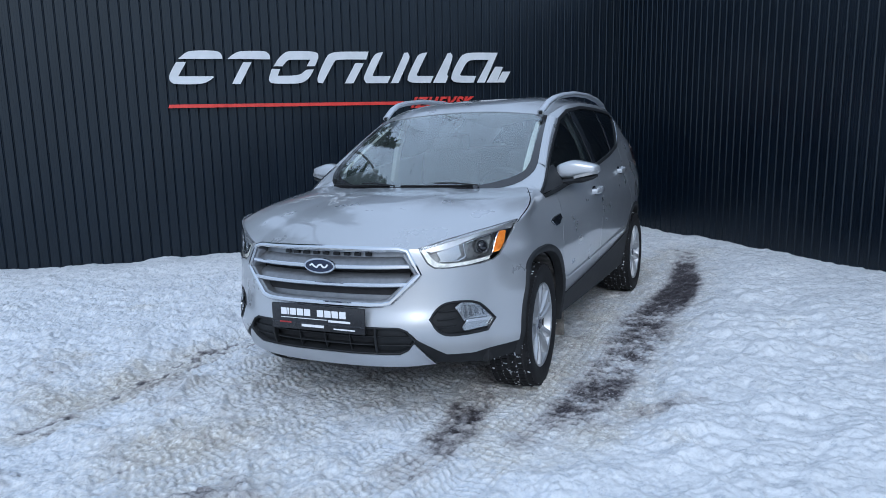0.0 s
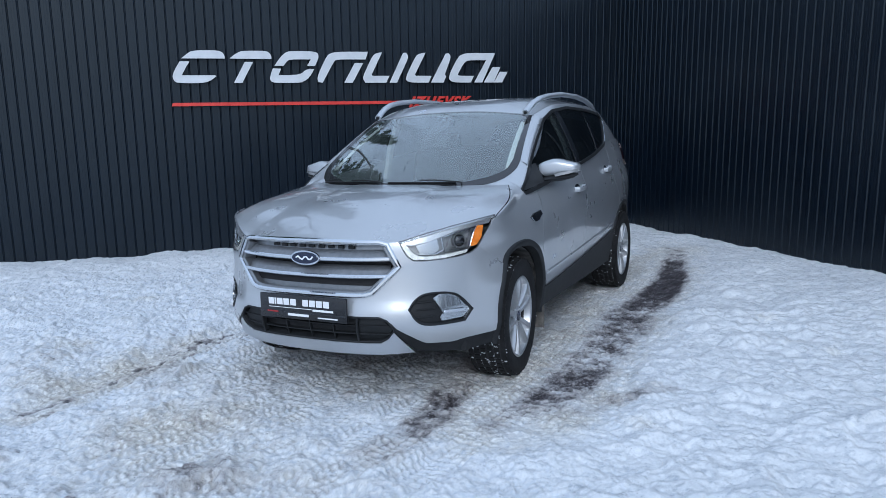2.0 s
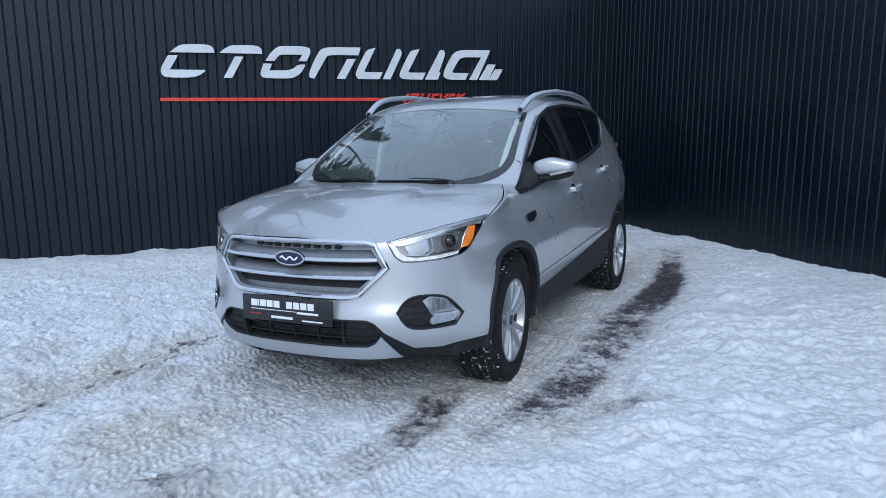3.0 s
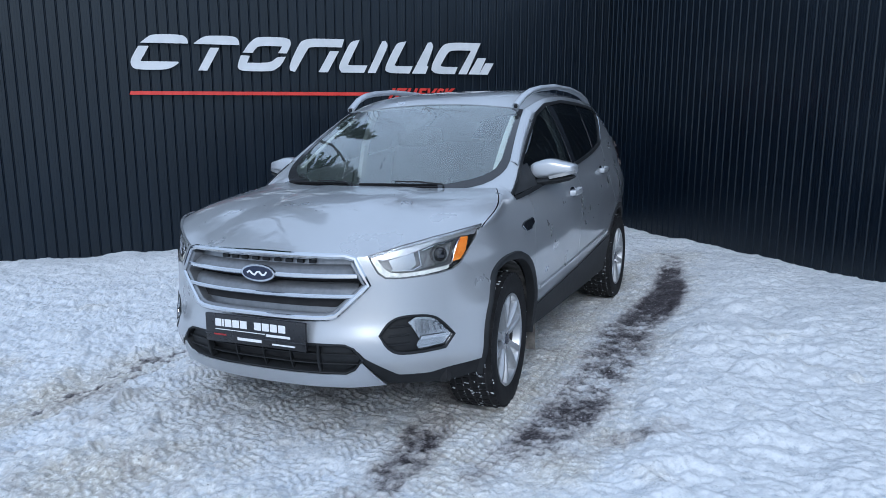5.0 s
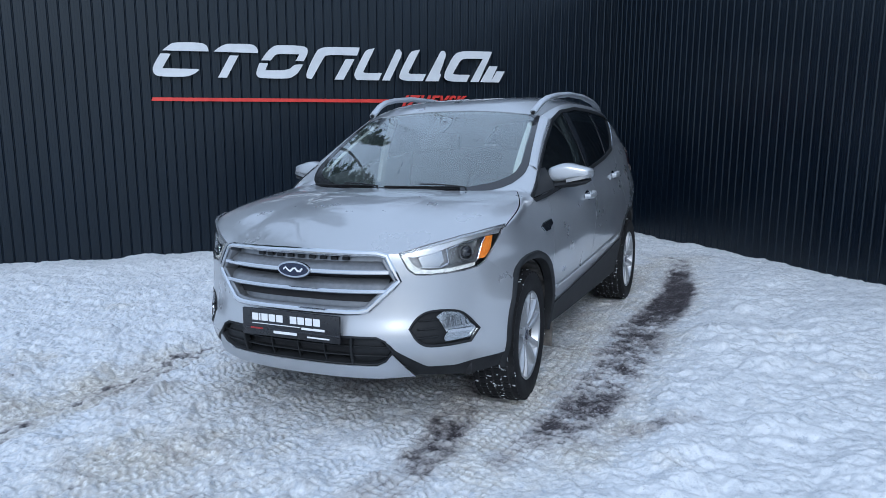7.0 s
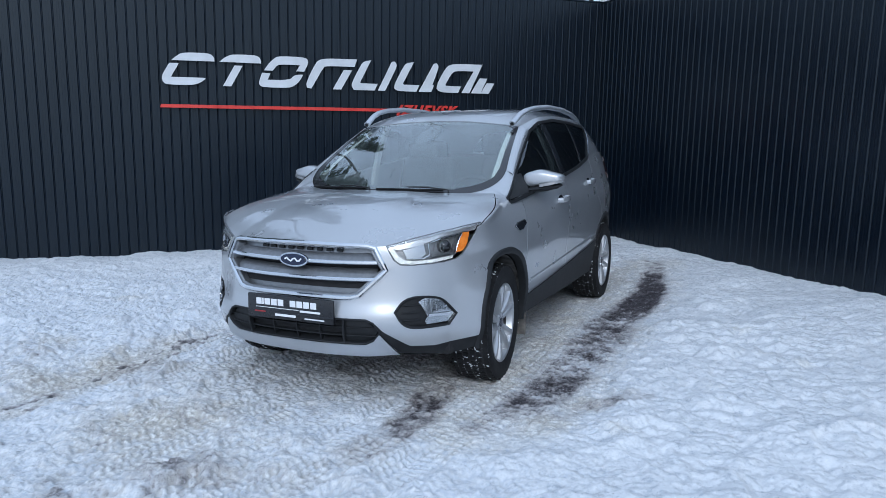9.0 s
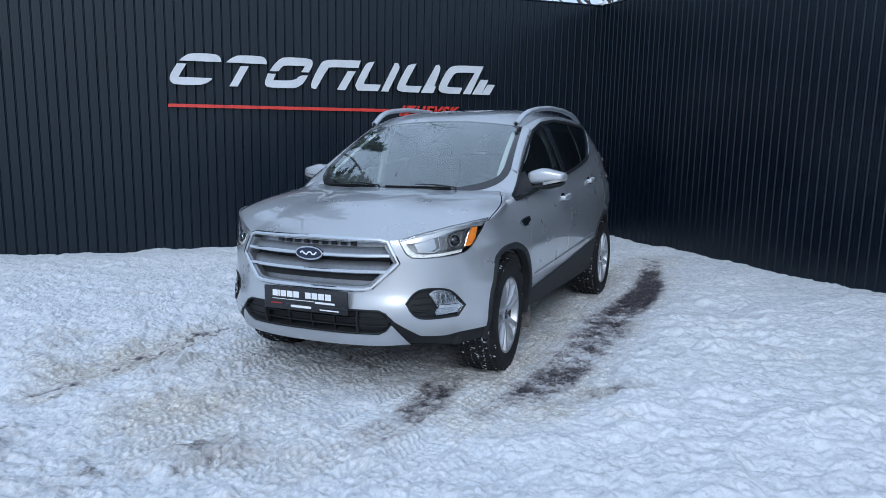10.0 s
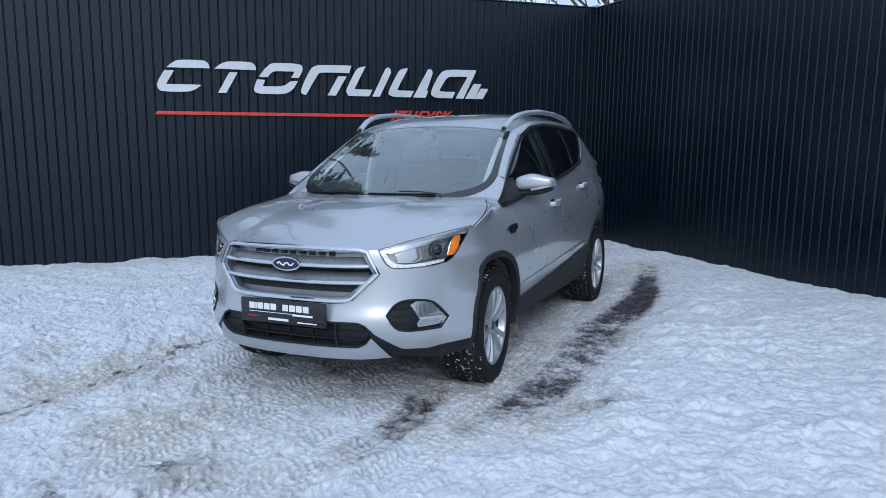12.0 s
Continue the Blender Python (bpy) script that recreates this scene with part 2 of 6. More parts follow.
def nearest(lines, u, v):
    """The closest point on any of the lines, and how far it is."""
    best, at = 9.0, None
    for line in lines:
        q = np.asarray(line, float)
        a, d = q[:-1], np.diff(q, axis=0)
        k = np.clip(((u - a[:, 0]) * d[:, 0] + (v - a[:, 1]) * d[:, 1]) / np.maximum((d ** 2).sum(1), 1e-12), 0, 1)
        c = a + d * k[:, None]
        r = np.hypot(c[:, 0] - u, c[:, 1] - v)
        i = int(r.argmin())
        if r[i] < best:
            best, at = float(r[i]), (float(c[i, 0]), float(c[i, 1]))
    return best, at


def sheet(fn, us, vs, keep=None, bm=None, edges=()):
    """A grid of faces over fn(u, v). Where faces are left out, the rim is drawn onto the given edges (lines of u, v)."""
    bm = bm or bmesh.new()
    pts = [[Vector(fn(u, v)) for v in vs] for u in us]
    made = {}

    def vert(i, j):
        if (i, j) not in made:
            made[i, j] = bm.verts.new(pts[i][j])
        return made[i, j]
    for i in range(len(us) - 1):
        for j in range(len(vs) - 1):
            if keep is None or keep((us[i] + us[i + 1]) / 2, (vs[j] + vs[j + 1]) / 2, (pts[i][j] + pts[i + 1][j + 1]) / 2):
                bm.faces.new((vert(i, j), vert(i + 1, j), vert(i + 1, j + 1), vert(i, j + 1)))
    if edges:
        reach = 1.3 * max(us[1] - us[0], vs[1] - vs[0])
        for (i, j), v in made.items():
            if v.is_boundary:
                far, at = nearest(edges, us[i], vs[j])
                if far < reach:
                    v.co = fn(*at)
    return bm


def thick(bm, t):
    """Gives a sheet an inner face t behind it and closes the rim."""
    bmesh.ops.recalc_face_normals(bm, faces=bm.faces[:])
    bm.normal_update()
    faces, rim = bm.faces[:], [e for e in bm.edges if e.is_boundary]
    inner = {v: bm.verts.new(v.co - v.normal * t) for v in bm.verts[:]}
    for f in faces:
        bm.faces.new([inner[v] for v in reversed(f.verts)])
    for e in rim:
        a, b = e.verts
        bm.faces.new((a, b, inner[b], inner[a]))
    return bm


def flip(bm):
    """Mirror across the car's middle."""
    bmesh.ops.scale(bm, vec=(-1, 1, 1), verts=bm.verts[:])
    bmesh.ops.reverse_faces(bm, faces=bm.faces[:])
    return bm


def block(size, at=(0, 0, 0), bevel=0.0, segments=2, bm=None, turn=None):
    bm = bm or bmesh.new()
    r = bmesh.ops.create_cube(bm, size=1)
    vs = r["verts"]
    bmesh.ops.scale(bm, vec=size, verts=vs)
    if bevel:
        es = list({e for v in vs for e in v.link_edges})
        out = bmesh.ops.bevel(bm, geom=es, offset=bevel, segments=segments, affect="EDGES", profile=0.5)
        vs = list({v for f in out["faces"] for v in f.verts} | {v for v in vs if v.is_valid})
    if turn:
        bmesh.ops.rotate(bm, cent=(0, 0, 0), matrix=turn.to_3x3(), verts=vs)
    bmesh.ops.translate(bm, vec=at, verts=vs)
    return bm


def sweep(path, section, closed=False, bm=None, up=(0, 0, 1), scale=None):
    """Carries a closed section (a, b) along a path; a lies sideways, b along up. up may be one direction for each point."""
    bm = bm or bmesh.new()
    path = [Vector(p) for p in path]
    n, rings = len(path), []
    for i, p in enumerate(path):
        a = path[i - 1] if i or closed else p
        b = path[(i + 1) % n] if i < n - 1 or closed else p
        way = (b - a).normalized()
        u = Vector(up[i]) if isinstance(up, list) else Vector(up)
        sideways = way.cross(u)
        sideways = sideways.normalized() if sideways.length > 1e-6 else Vector((1, 0, 0))
        top = sideways.cross(way).normalized()
        k = scale[i] if scale else 1.0
        rings.append([bm.verts.new(p + sideways * c * k + top * d * k) for c, d in section])
    m = len(section)
    for i in range(n if closed else n - 1):
        r, q = rings[i], rings[(i + 1) % n]
        for j in range(m):
            bm.faces.new((r[j], r[(j + 1) % m], q[(j + 1) % m], q[j]))
    if not closed:
        bm.faces.new(rings[0][::-1])
        bm.faces.new(rings[-1])
    return bm


def ring_of(n, rx, ry=None):
    ry = rx if ry is None else ry
    return [(rx * math.cos(2 * math.pi * i / n), ry * math.sin(2 * math.pi * i / n)) for i in range(n)]


def box_of(w, h):
    return [(-w / 2, -h / 2), (w / 2, -h / 2), (w / 2, h / 2), (-w / 2, h / 2)]


def lathe(profile, n=48, bm=None):
    """Turns (radius, x) round the x axis."""
    bm = bm or bmesh.new()
    rings = []
    for i in range(n):
        c, s = math.cos(2 * math.pi * i / n), math.sin(2 * math.pi * i / n)
        rings.append([bm.verts.new((x, r * c, r * s)) for r, x in profile])
    for i in range(n):
        a, b = rings[i], rings[(i + 1) % n]
        for j in range(len(profile) - 1):
            bm.faces.new((a[j], a[j + 1], b[j + 1], b[j]))
    return bm


def inside(poly, x, y):
    hit = False
    for (ax, ay), (bx, by) in zip(poly, poly[1:] + poly[:1]):
        if (ay > y) != (by > y) and x < (bx - ax) * (y - ay) / (by - ay) + ax:
            hit = not hit
    return hit


def slab(outline, depth, bm=None, frame=None, bevel=0.0):
    """A flat outline (a, b) pulled out by depth; frame maps (a, b, c) to a place."""
    bm = bm or bmesh.new()
    frame = frame or (lambda a, b, c: (a, -c, b))
    lo = [bm.verts.new(frame(a, b, 0)) for a, b in outline]
    hi = [bm.verts.new(frame(a, b, depth)) for a, b in outline]
    n = len(outline)
    bm.faces.new(lo[::-1])
    bm.faces.new(hi)
    for i in range(n):
        bm.faces.new((lo[i], lo[(i + 1) % n], hi[(i + 1) % n], hi[i]))
    return bm


def thing(name, label, category, m=None, kind="", group=""):
    ob = new(name)
    ob.empty_display_size = 0.1
    if m is not None:
        ob.matrix_basis = m
    return tagged(ob, label, category, group, kind)


# ---- the yard ----
CAR = pose(0.547, 3.470, 0.0068, -1.579, -1.342, -43.416)
FENCE_Y, FENCE_X, FENCE_TOP, PITCH = 8.436, 5.31, 3.062, 0.0998


def car_xy(x, y):
    dx, dy = x - 0.547, y - 3.470
    return dx * 0.7265 - dy * 0.6872, dx * 0.6872 + dy * 0.7265


def tracks(p, q, line, width):
    """1 on a line of points, falling to 0 at width."""
    best = np.full_like(p, 9.0)
    for (ax, ay), (bx, by) in zip(line, line[1:]):
        ux, uy = bx - ax, by - ay
        k = np.clip(((p - ax) * ux + (q - ay) * uy) / (ux * ux + uy * uy), 0, 1)
        best = np.minimum(best, np.hypot(p - ax - k * ux, q - ay - k * uy))
    return 1 - smooth(width * 0.35, width, best)


LATTICE = np.random.RandomState(7).rand(256, 256)


def lumps(x, y, size, octaves=4, keep=0.5, seed=0):
    """Layered value noise, about -1 to 1; size is that of the largest lumps."""
    out, amp, total = 0.0, 1.0, 0.0
    for o in range(octaves):
        a, b = x / size + 17.3 * (o + seed), y / size + 9.7 * (o + 2 * seed)
        c, s_ = math.cos(o * 0.9 + seed), math.sin(o * 0.9 + seed)
        a, b = a * c - b * s_, a * s_ + b * c
        i, j = np.floor(a).astype(int), np.floor(b).astype(int)
        u, v = a - i, b - j
        u, v = u * u * (3 - 2 * u), v * v * (3 - 2 * v)
        g = lambda k, l: LATTICE[(i + k) % 256, (j + l) % 256]
        out = out + amp * (2 * ((g(0, 0) * (1 - u) + g(1, 0) * u) * (1 - v) + (g(0, 1) * (1 - u) + g(1, 1) * u) * v) - 1)
        total, amp, size = total + amp, amp * keep, size / 2.03
    return out / total * 1.6


def plates(x, y, size, seed=0):
    """Broken crust: height and border of uneven tilted plates about size wide."""
    wob = 0.45 * size
    x, y = x + wob * lumps(x, y, size * 1.1, 2, 0.6, 11 + seed), y + wob * lumps(x, y, size * 1.1, 2, 0.6, 12 + seed)
    a, b = x / size, y / size
    i, j = np.floor(a).astype(int), np.floor(b).astype(int)
    best, second, high = np.full_like(a, 9.0), np.full_like(a, 9.0), np.zeros_like(a)
    for k in (-1, 0, 1):
        for l in (-1, 0, 1):
            u, v = (i + k + 31 * seed) % 256, (j + l + 57 * seed) % 256
            dx, dy = a - i - k - LATTICE[u, v], b - j - l - LATTICE[v, (u + 91) % 256]
            d = np.hypot(dx, dy)
            rise = (LATTICE[(u + 40) % 256, v] - 0.5) * 1.2 + dx * (LATTICE[(u + 80) % 256, v] - 0.5) * 2 + dy * (LATTICE[(u + 120) % 256, v] - 0.5) * 2
            closer = d < best
            second = np.where(closer, best, np.minimum(second, d))
            high = np.where(closer, rise, high)
            best = np.where(closer, d, best)
    return high, smooth(0.0, 0.22, second - best)


# wheel tracks and bare stretches, in the car's own directions
BARE = [(1.12, 5.05), (1.22, 4.6), (1.30, 3.7), (1.27, 3.3), (1.15, 2.45), (1.21, 1.9), (1.19, 1.4), (1.15, 0.82), (1.11, 0.4), (1.06, 0.1)]
TRAIL = [(0.55, 0.85), (0.58, 0.62), (0.63, 0.35), (0.68, 0.05), (0.66, -0.2), (0.6, -0.6)]
RUT = [(-1.40, 1.1), (-1.41, 0.7), (-1.385, 0.35), (-1.40, 0.1), (-1.35, -0.2), (-1.3, -0.7)]
BRANCH = [(1.2, 0.4), (1.33, 0.44), (1.5, 0.66), (1.68, 0.86)]
# middle lines of the tread prints, and how clear each one is
LANES = [([(0.78, 4.2), (0.78, 0.9), (0.72, 0.2), (0.55, -0.7), (0.3, -1.6)], 1.0), ([(0.99, 3.4), (0.97, 2.1), (1.0, 1.3), (1.0, 0.6), (0.93, -0.2), (0.8, -0.9)], 0.9),
         ([(-0.78, 4.2), (-0.80, 1.0), (-0.90, 0.5), (-0.9, 0.1), (-0.98, -0.6)], 0.9), ([(0.35, 2.0), (0.30, 0.7), (0.2, 0.1), (0.05, -0.7)], 0.8), ([(-0.1, 1.2), (-0.12, 0.5), (-0.25, -0.2), (-0.4, -0.9)], 0.7),
         ([(-0.45, 1.0), (-0.5, 0.4), (-0.62, -0.3), (-0.8, -1.0)], 0.7), ([(0.55, 0.9), (0.5, 0.3), (0.38, -0.4), (0.2, -1.1)], 0.85), ([(0.1, 0.9), (0.05, 0.2), (-0.1, -0.5), (-0.25, -1.1)], 0.8), ([(-1.22, 1.0), (-1.2, 0.3), (-1.15, -0.5)], 0.6), ([(1.3, 1.2), (1.5, 0.3), (1.6, -0.3)], 0.35), ([(-2.6, 1.6), (-1.9, 0.9), (-1.3, 0.2)], 0.45)]


def prints(p, q, x, y):
    """Rows of short bars pressed by tyre treads: height 0 to 1, and how much of a print there is."""
    total, most = np.zeros_like(p), np.zeros_like(p)
    everywhere = (p, q, x, y)
    for n, (line, clear) in enumerate(LANES):
        near = tracks(everywhere[0], everywhere[1], line, 0.4) > 0.3
        p, q, x, y = (g[near] for g in everywhere)
        height, amount = total[near], most[near]
        best, side, along, run = np.full_like(p, 9.0), np.zeros_like(p), np.zeros_like(p), 0.0
        for (ax, ay), (bx, by) in zip(line, line[1:]):
            ux, uy = bx - ax, by - ay
            far = math.hypot(ux, uy)
            k = np.clip(((p - ax) * ux + (q - ay) * uy) / far ** 2, 0, 1)
            d = np.hypot(p - ax - k * ux, q - ay - k * uy)
            hit = d < best
            best = np.where(hit, d, best)
            side = np.where(hit, ((p - ax) * uy - (q - ay) * ux) / far, side)
            along = np.where(hit, run + k * far, along)
            run += far
        row = np.floor(side / 0.052)
        wave = along / 0.043 + 0.37 * row + 0.35 * np.abs(side) / 0.043 + 0.55 * lumps(x, y, 0.14, 3, 0.55, 20 + n)
        bar = smooth(0.30, 0.44, np.abs(wave - np.floor(wave) - 0.5) * -1 + 0.5 + 0.14)
        gap = np.abs(side / 0.052 - row - 0.5)
        bar = bar * smooth(0.47, 0.38, gap)
        here = clear * smooth(0.15, 0.11, best) * smooth(-0.35, 0.25, lumps(x, y, 0.22, 3, 0.6, 30 + n) + 0.05)
        take = here > amount
        total[near], most[near] = np.where(take, bar, height), np.maximum(amount, here)
    return total, most


def ground_at(x, y):
    """Height, bareness, dirt and hollows of the ground."""
    z = 0.1334 - 0.00207 * x - 0.0361 * np.clip(y, -2, 9)
    p, q = car_xy(x, y)
    broad, mid, small = lumps(x, y, 1.3, 3, 0.5, 1), lumps(x, y, 0.34, 4, 0.55, 2), lumps(x, y, 0.11, 3, 0.6, 3)
    tiny, flake = lumps(x, y, 0.045, 3, 0.7, 5), lumps(x, y, 0.06, 3, 0.75, 6)
    print_high, print_amount = prints(p, q, x, y)
    sharp = smooth(0.5, 1.3, y)
    print_amount, tiny = print_amount * sharp, tiny * sharp
    wide, wide_edge = plates(x, y, 0.085, 1)
    thin, thin_edge = plates(x, y, 0.034, 2)
    # bare asphalt: whole far back, broken into specks nearer by
    reach = np.interp(q, [0.0, 0.6, 1.6, 2.2, 2.6, 3.4, 4.2, 5.1], [0.21, 0.27, 0.27, 0.31, 0.29, 0.24, 0.2, 0.14])
    strength = np.interp(q, [-0.1, 0.4, 1.0, 1.7, 2.2, 2.7, 3.1, 3.8, 4.3, 4.8], [0.32, 0.50, 0.55, 0.50, 0.54, 0.58, 0.76, 0.82, 0.58, 0.1])
    lane = np.zeros_like(p)
    for (ax, ay), (bx, by) in zip(BARE, BARE[1:]):
        ux, uy = bx - ax, by - ay
        k = np.clip(((p - ax) * ux + (q - ay) * uy) / (ux * ux + uy * uy), 0, 1)
        lane = np.maximum(lane, 1 - smooth(0.25, 1.05, np.hypot(p - ax - k * ux, q - ay - k * uy) / reach))
    rough = 0.42 * mid + 0.34 * flake + 0.16 * tiny
    bare = lane * strength * (1.0 + 0.2 * broad) + lane * rough * 0.72
    trail = tracks(p, q, TRAIL, 0.18) * smooth(-0.9, 0.1, q) * smooth(0.9, 0.3, q)
    bare = np.maximum(bare, trail * (0.50 + 0.75 * rough))
    bare = np.maximum(bare, 0.9 * tracks(p, q, BRANCH, 0.12) * (0.36 + 0.6 * rough))
    ahead = np.exp(-(((p + 0.2) / 1.3) ** 2 + ((q + 0.9) / 0.75) ** 2)) + 0.7 * np.exp(-(((p + 1.6) / 0.7) ** 2 + ((q - 0.1) / 0.5) ** 2))
    bare = np.maximum(bare, 0.85 * ahead * (0.22 + 0.9 * rough + 0.25 * broad))
    rut = tracks(p, q, RUT, 0.22)
    crack = np.maximum(tracks(p + 0.04 * small + 0.04 * mid, q, RUT, 0.045), 0.8 * tracks(p - 0.13 + 0.05 * small + 0.05 * mid, q, RUT, 0.035)) * smooth(-0.75, 0.0, mid + 0.4 * broad)
    bare = np.maximum(bare, crack * (0.44 + 0.45 * flake))
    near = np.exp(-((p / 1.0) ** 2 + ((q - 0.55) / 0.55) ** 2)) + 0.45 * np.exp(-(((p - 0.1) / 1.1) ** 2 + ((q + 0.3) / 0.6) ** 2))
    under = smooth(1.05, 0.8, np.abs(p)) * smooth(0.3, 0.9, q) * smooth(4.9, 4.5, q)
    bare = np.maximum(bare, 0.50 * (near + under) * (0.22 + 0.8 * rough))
    side = tracks(p, q, BARE, 0.5)
    spots = np.zeros_like(p)
    for a, b, r in ((-2.86, 1.53, 0.16), (-2.1, 0.3, 0.15), (-1.63, 0.31, 0.12), (-0.3, -0.2, 0.1), (-0.5, -0.56, 0.3), (1.98, 1.16, 0.13), (2.52, 1.9, 0.12), (2.31, 2.0, 0.1), (1.63, 0.84, 0.12), (1.27, 0.24, 0.16), (2.11, 2.5, 0.1), (1.67, 0.28, 0.1), (1.48, 0.62, 0.16), (-1.5, 0.1, 0.22), (-1.6, -0.3, 0.25)):
        spots = np.maximum(spots, np.exp(-((p - a) ** 2 + (q - b) ** 2) / r ** 2))
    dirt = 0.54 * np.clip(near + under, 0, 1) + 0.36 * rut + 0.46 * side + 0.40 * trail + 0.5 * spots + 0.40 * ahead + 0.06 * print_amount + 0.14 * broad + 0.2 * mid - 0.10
    walked = np.clip(near + under + print_amount + rut + side + trail, 0, 1)
    gap = np.minimum(FENCE_Y - y, FENCE_X - x)
    bank = 0.17 * smooth(1.9, 0.0, gap) * (1 + 0.14 * broad + 0.04 * mid)
    calm = 0.4 + 0.6 * smooth(0.3, 1.8, gap)
    crusty = np.clip(smooth(1.9, 1.2, p) * (0.75 + 0.5 * broad) + 0.25, 0.15, 1) * smooth(0.3, 1.2, gap)
    soft = np.abs(mid)
    trod, trod_edge = plates(x, y, 0.24, 3)
    loose = calm * (1 - walked) * (0.018 * trod * trod_edge + 0.02 * broad + 0.029 * mid + 0.012 * (0.3 + 0.7 * sharp) * small + 0.016 * soft + 0.03)
    crusty = crusty * sharp
    broken = crusty * (1 - print_amount) * (0.0075 * wide * (0.4 + 0.6 * wide_edge) + 0.006 * thin * thin_edge - 0.004 * (1 - thin_edge) - 0.005 * (1 - wide_edge))
    open_ = smooth(0.35, 0.75, bare)
    worn = walked * (0.010 * mid + 0.008 * small) + 0.005 * tiny + print_amount * (0.0115 * print_high - 0.005) * (1 - open_) - 0.012 * rut - 0.012 * open_
    # low spots that the colour darkens: print gaps, crust borders, sunken plates
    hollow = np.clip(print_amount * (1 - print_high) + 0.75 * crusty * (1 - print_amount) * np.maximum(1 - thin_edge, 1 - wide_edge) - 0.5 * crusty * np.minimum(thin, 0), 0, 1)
    return z + bank + loose + broken + worn, bare, dirt, hollow


def ground_mesh():
    def grow(start, step, far):
        out, d = [], step
        while d < far:
            d *= 1.3
            start += d
            out.append(start)
        return out

    def steps(stretches, far):
        out = []
        for lo, hi, step in stretches:
            out += list(np.arange(lo, hi - step * 0.4, step))
        right = grow(out[-1], stretches[-1][2], far)
        left = [out[0] - g for g in grow(0.0, stretches[0][2], far)]
        return np.array(left[::-1] + out + right)
    xs = steps([(-4.2, -2.6, 0.015), (-2.6, 3.2, 0.0075), (3.2, 5.5, 0.014)], 260)
    ys = steps([(-3.0, 0.6, 0.06), (0.6, 1.2, 0.03), (1.2, 3.9, 0.0075), (3.9, 5.4, 0.010), (5.4, 8.5, 0.016)], 260)
    x, y = (g.ravel() for g in np.meshgrid(xs, ys))
    z, bare, dirt, hollow = ground_at(x, y)
    out = (np.abs(x) > 12) | (np.abs(y) > 14)
    z, bare, dirt, hollow = np.where(out, 0.0, z), np.where(out, 0, bare), np.where(out, 0.1, dirt), np.where(out, 0, hollow)
    w, h = len(xs), len(ys)
    i = (np.arange(h - 1)[:, None] * w + np.arange(w - 1)[None, :]).ravel()
    quads = np.stack([i, i + 1, i + w + 1, i + w], 1)
    me = bpy.data.meshes.new("ground")
    me.vertices.add(w * h)
    me.vertices.foreach_set("co", np.stack([x, y, z], 1).ravel())
    me.loops.add(quads.size)
    me.loops.foreach_set("vertex_index", quads.ravel())
    me.polygons.add(len(quads))
    me.polygons.foreach_set("loop_start", np.arange(0, quads.size, 4))
    me.update(calc_edges=True)
    for key, values in (("bare", bare), ("dirt", dirt), ("hollow", hollow)):
        me.attributes.new(key, "FLOAT", "POINT").data.foreach_set("value", values.astype(np.float32))
    return me


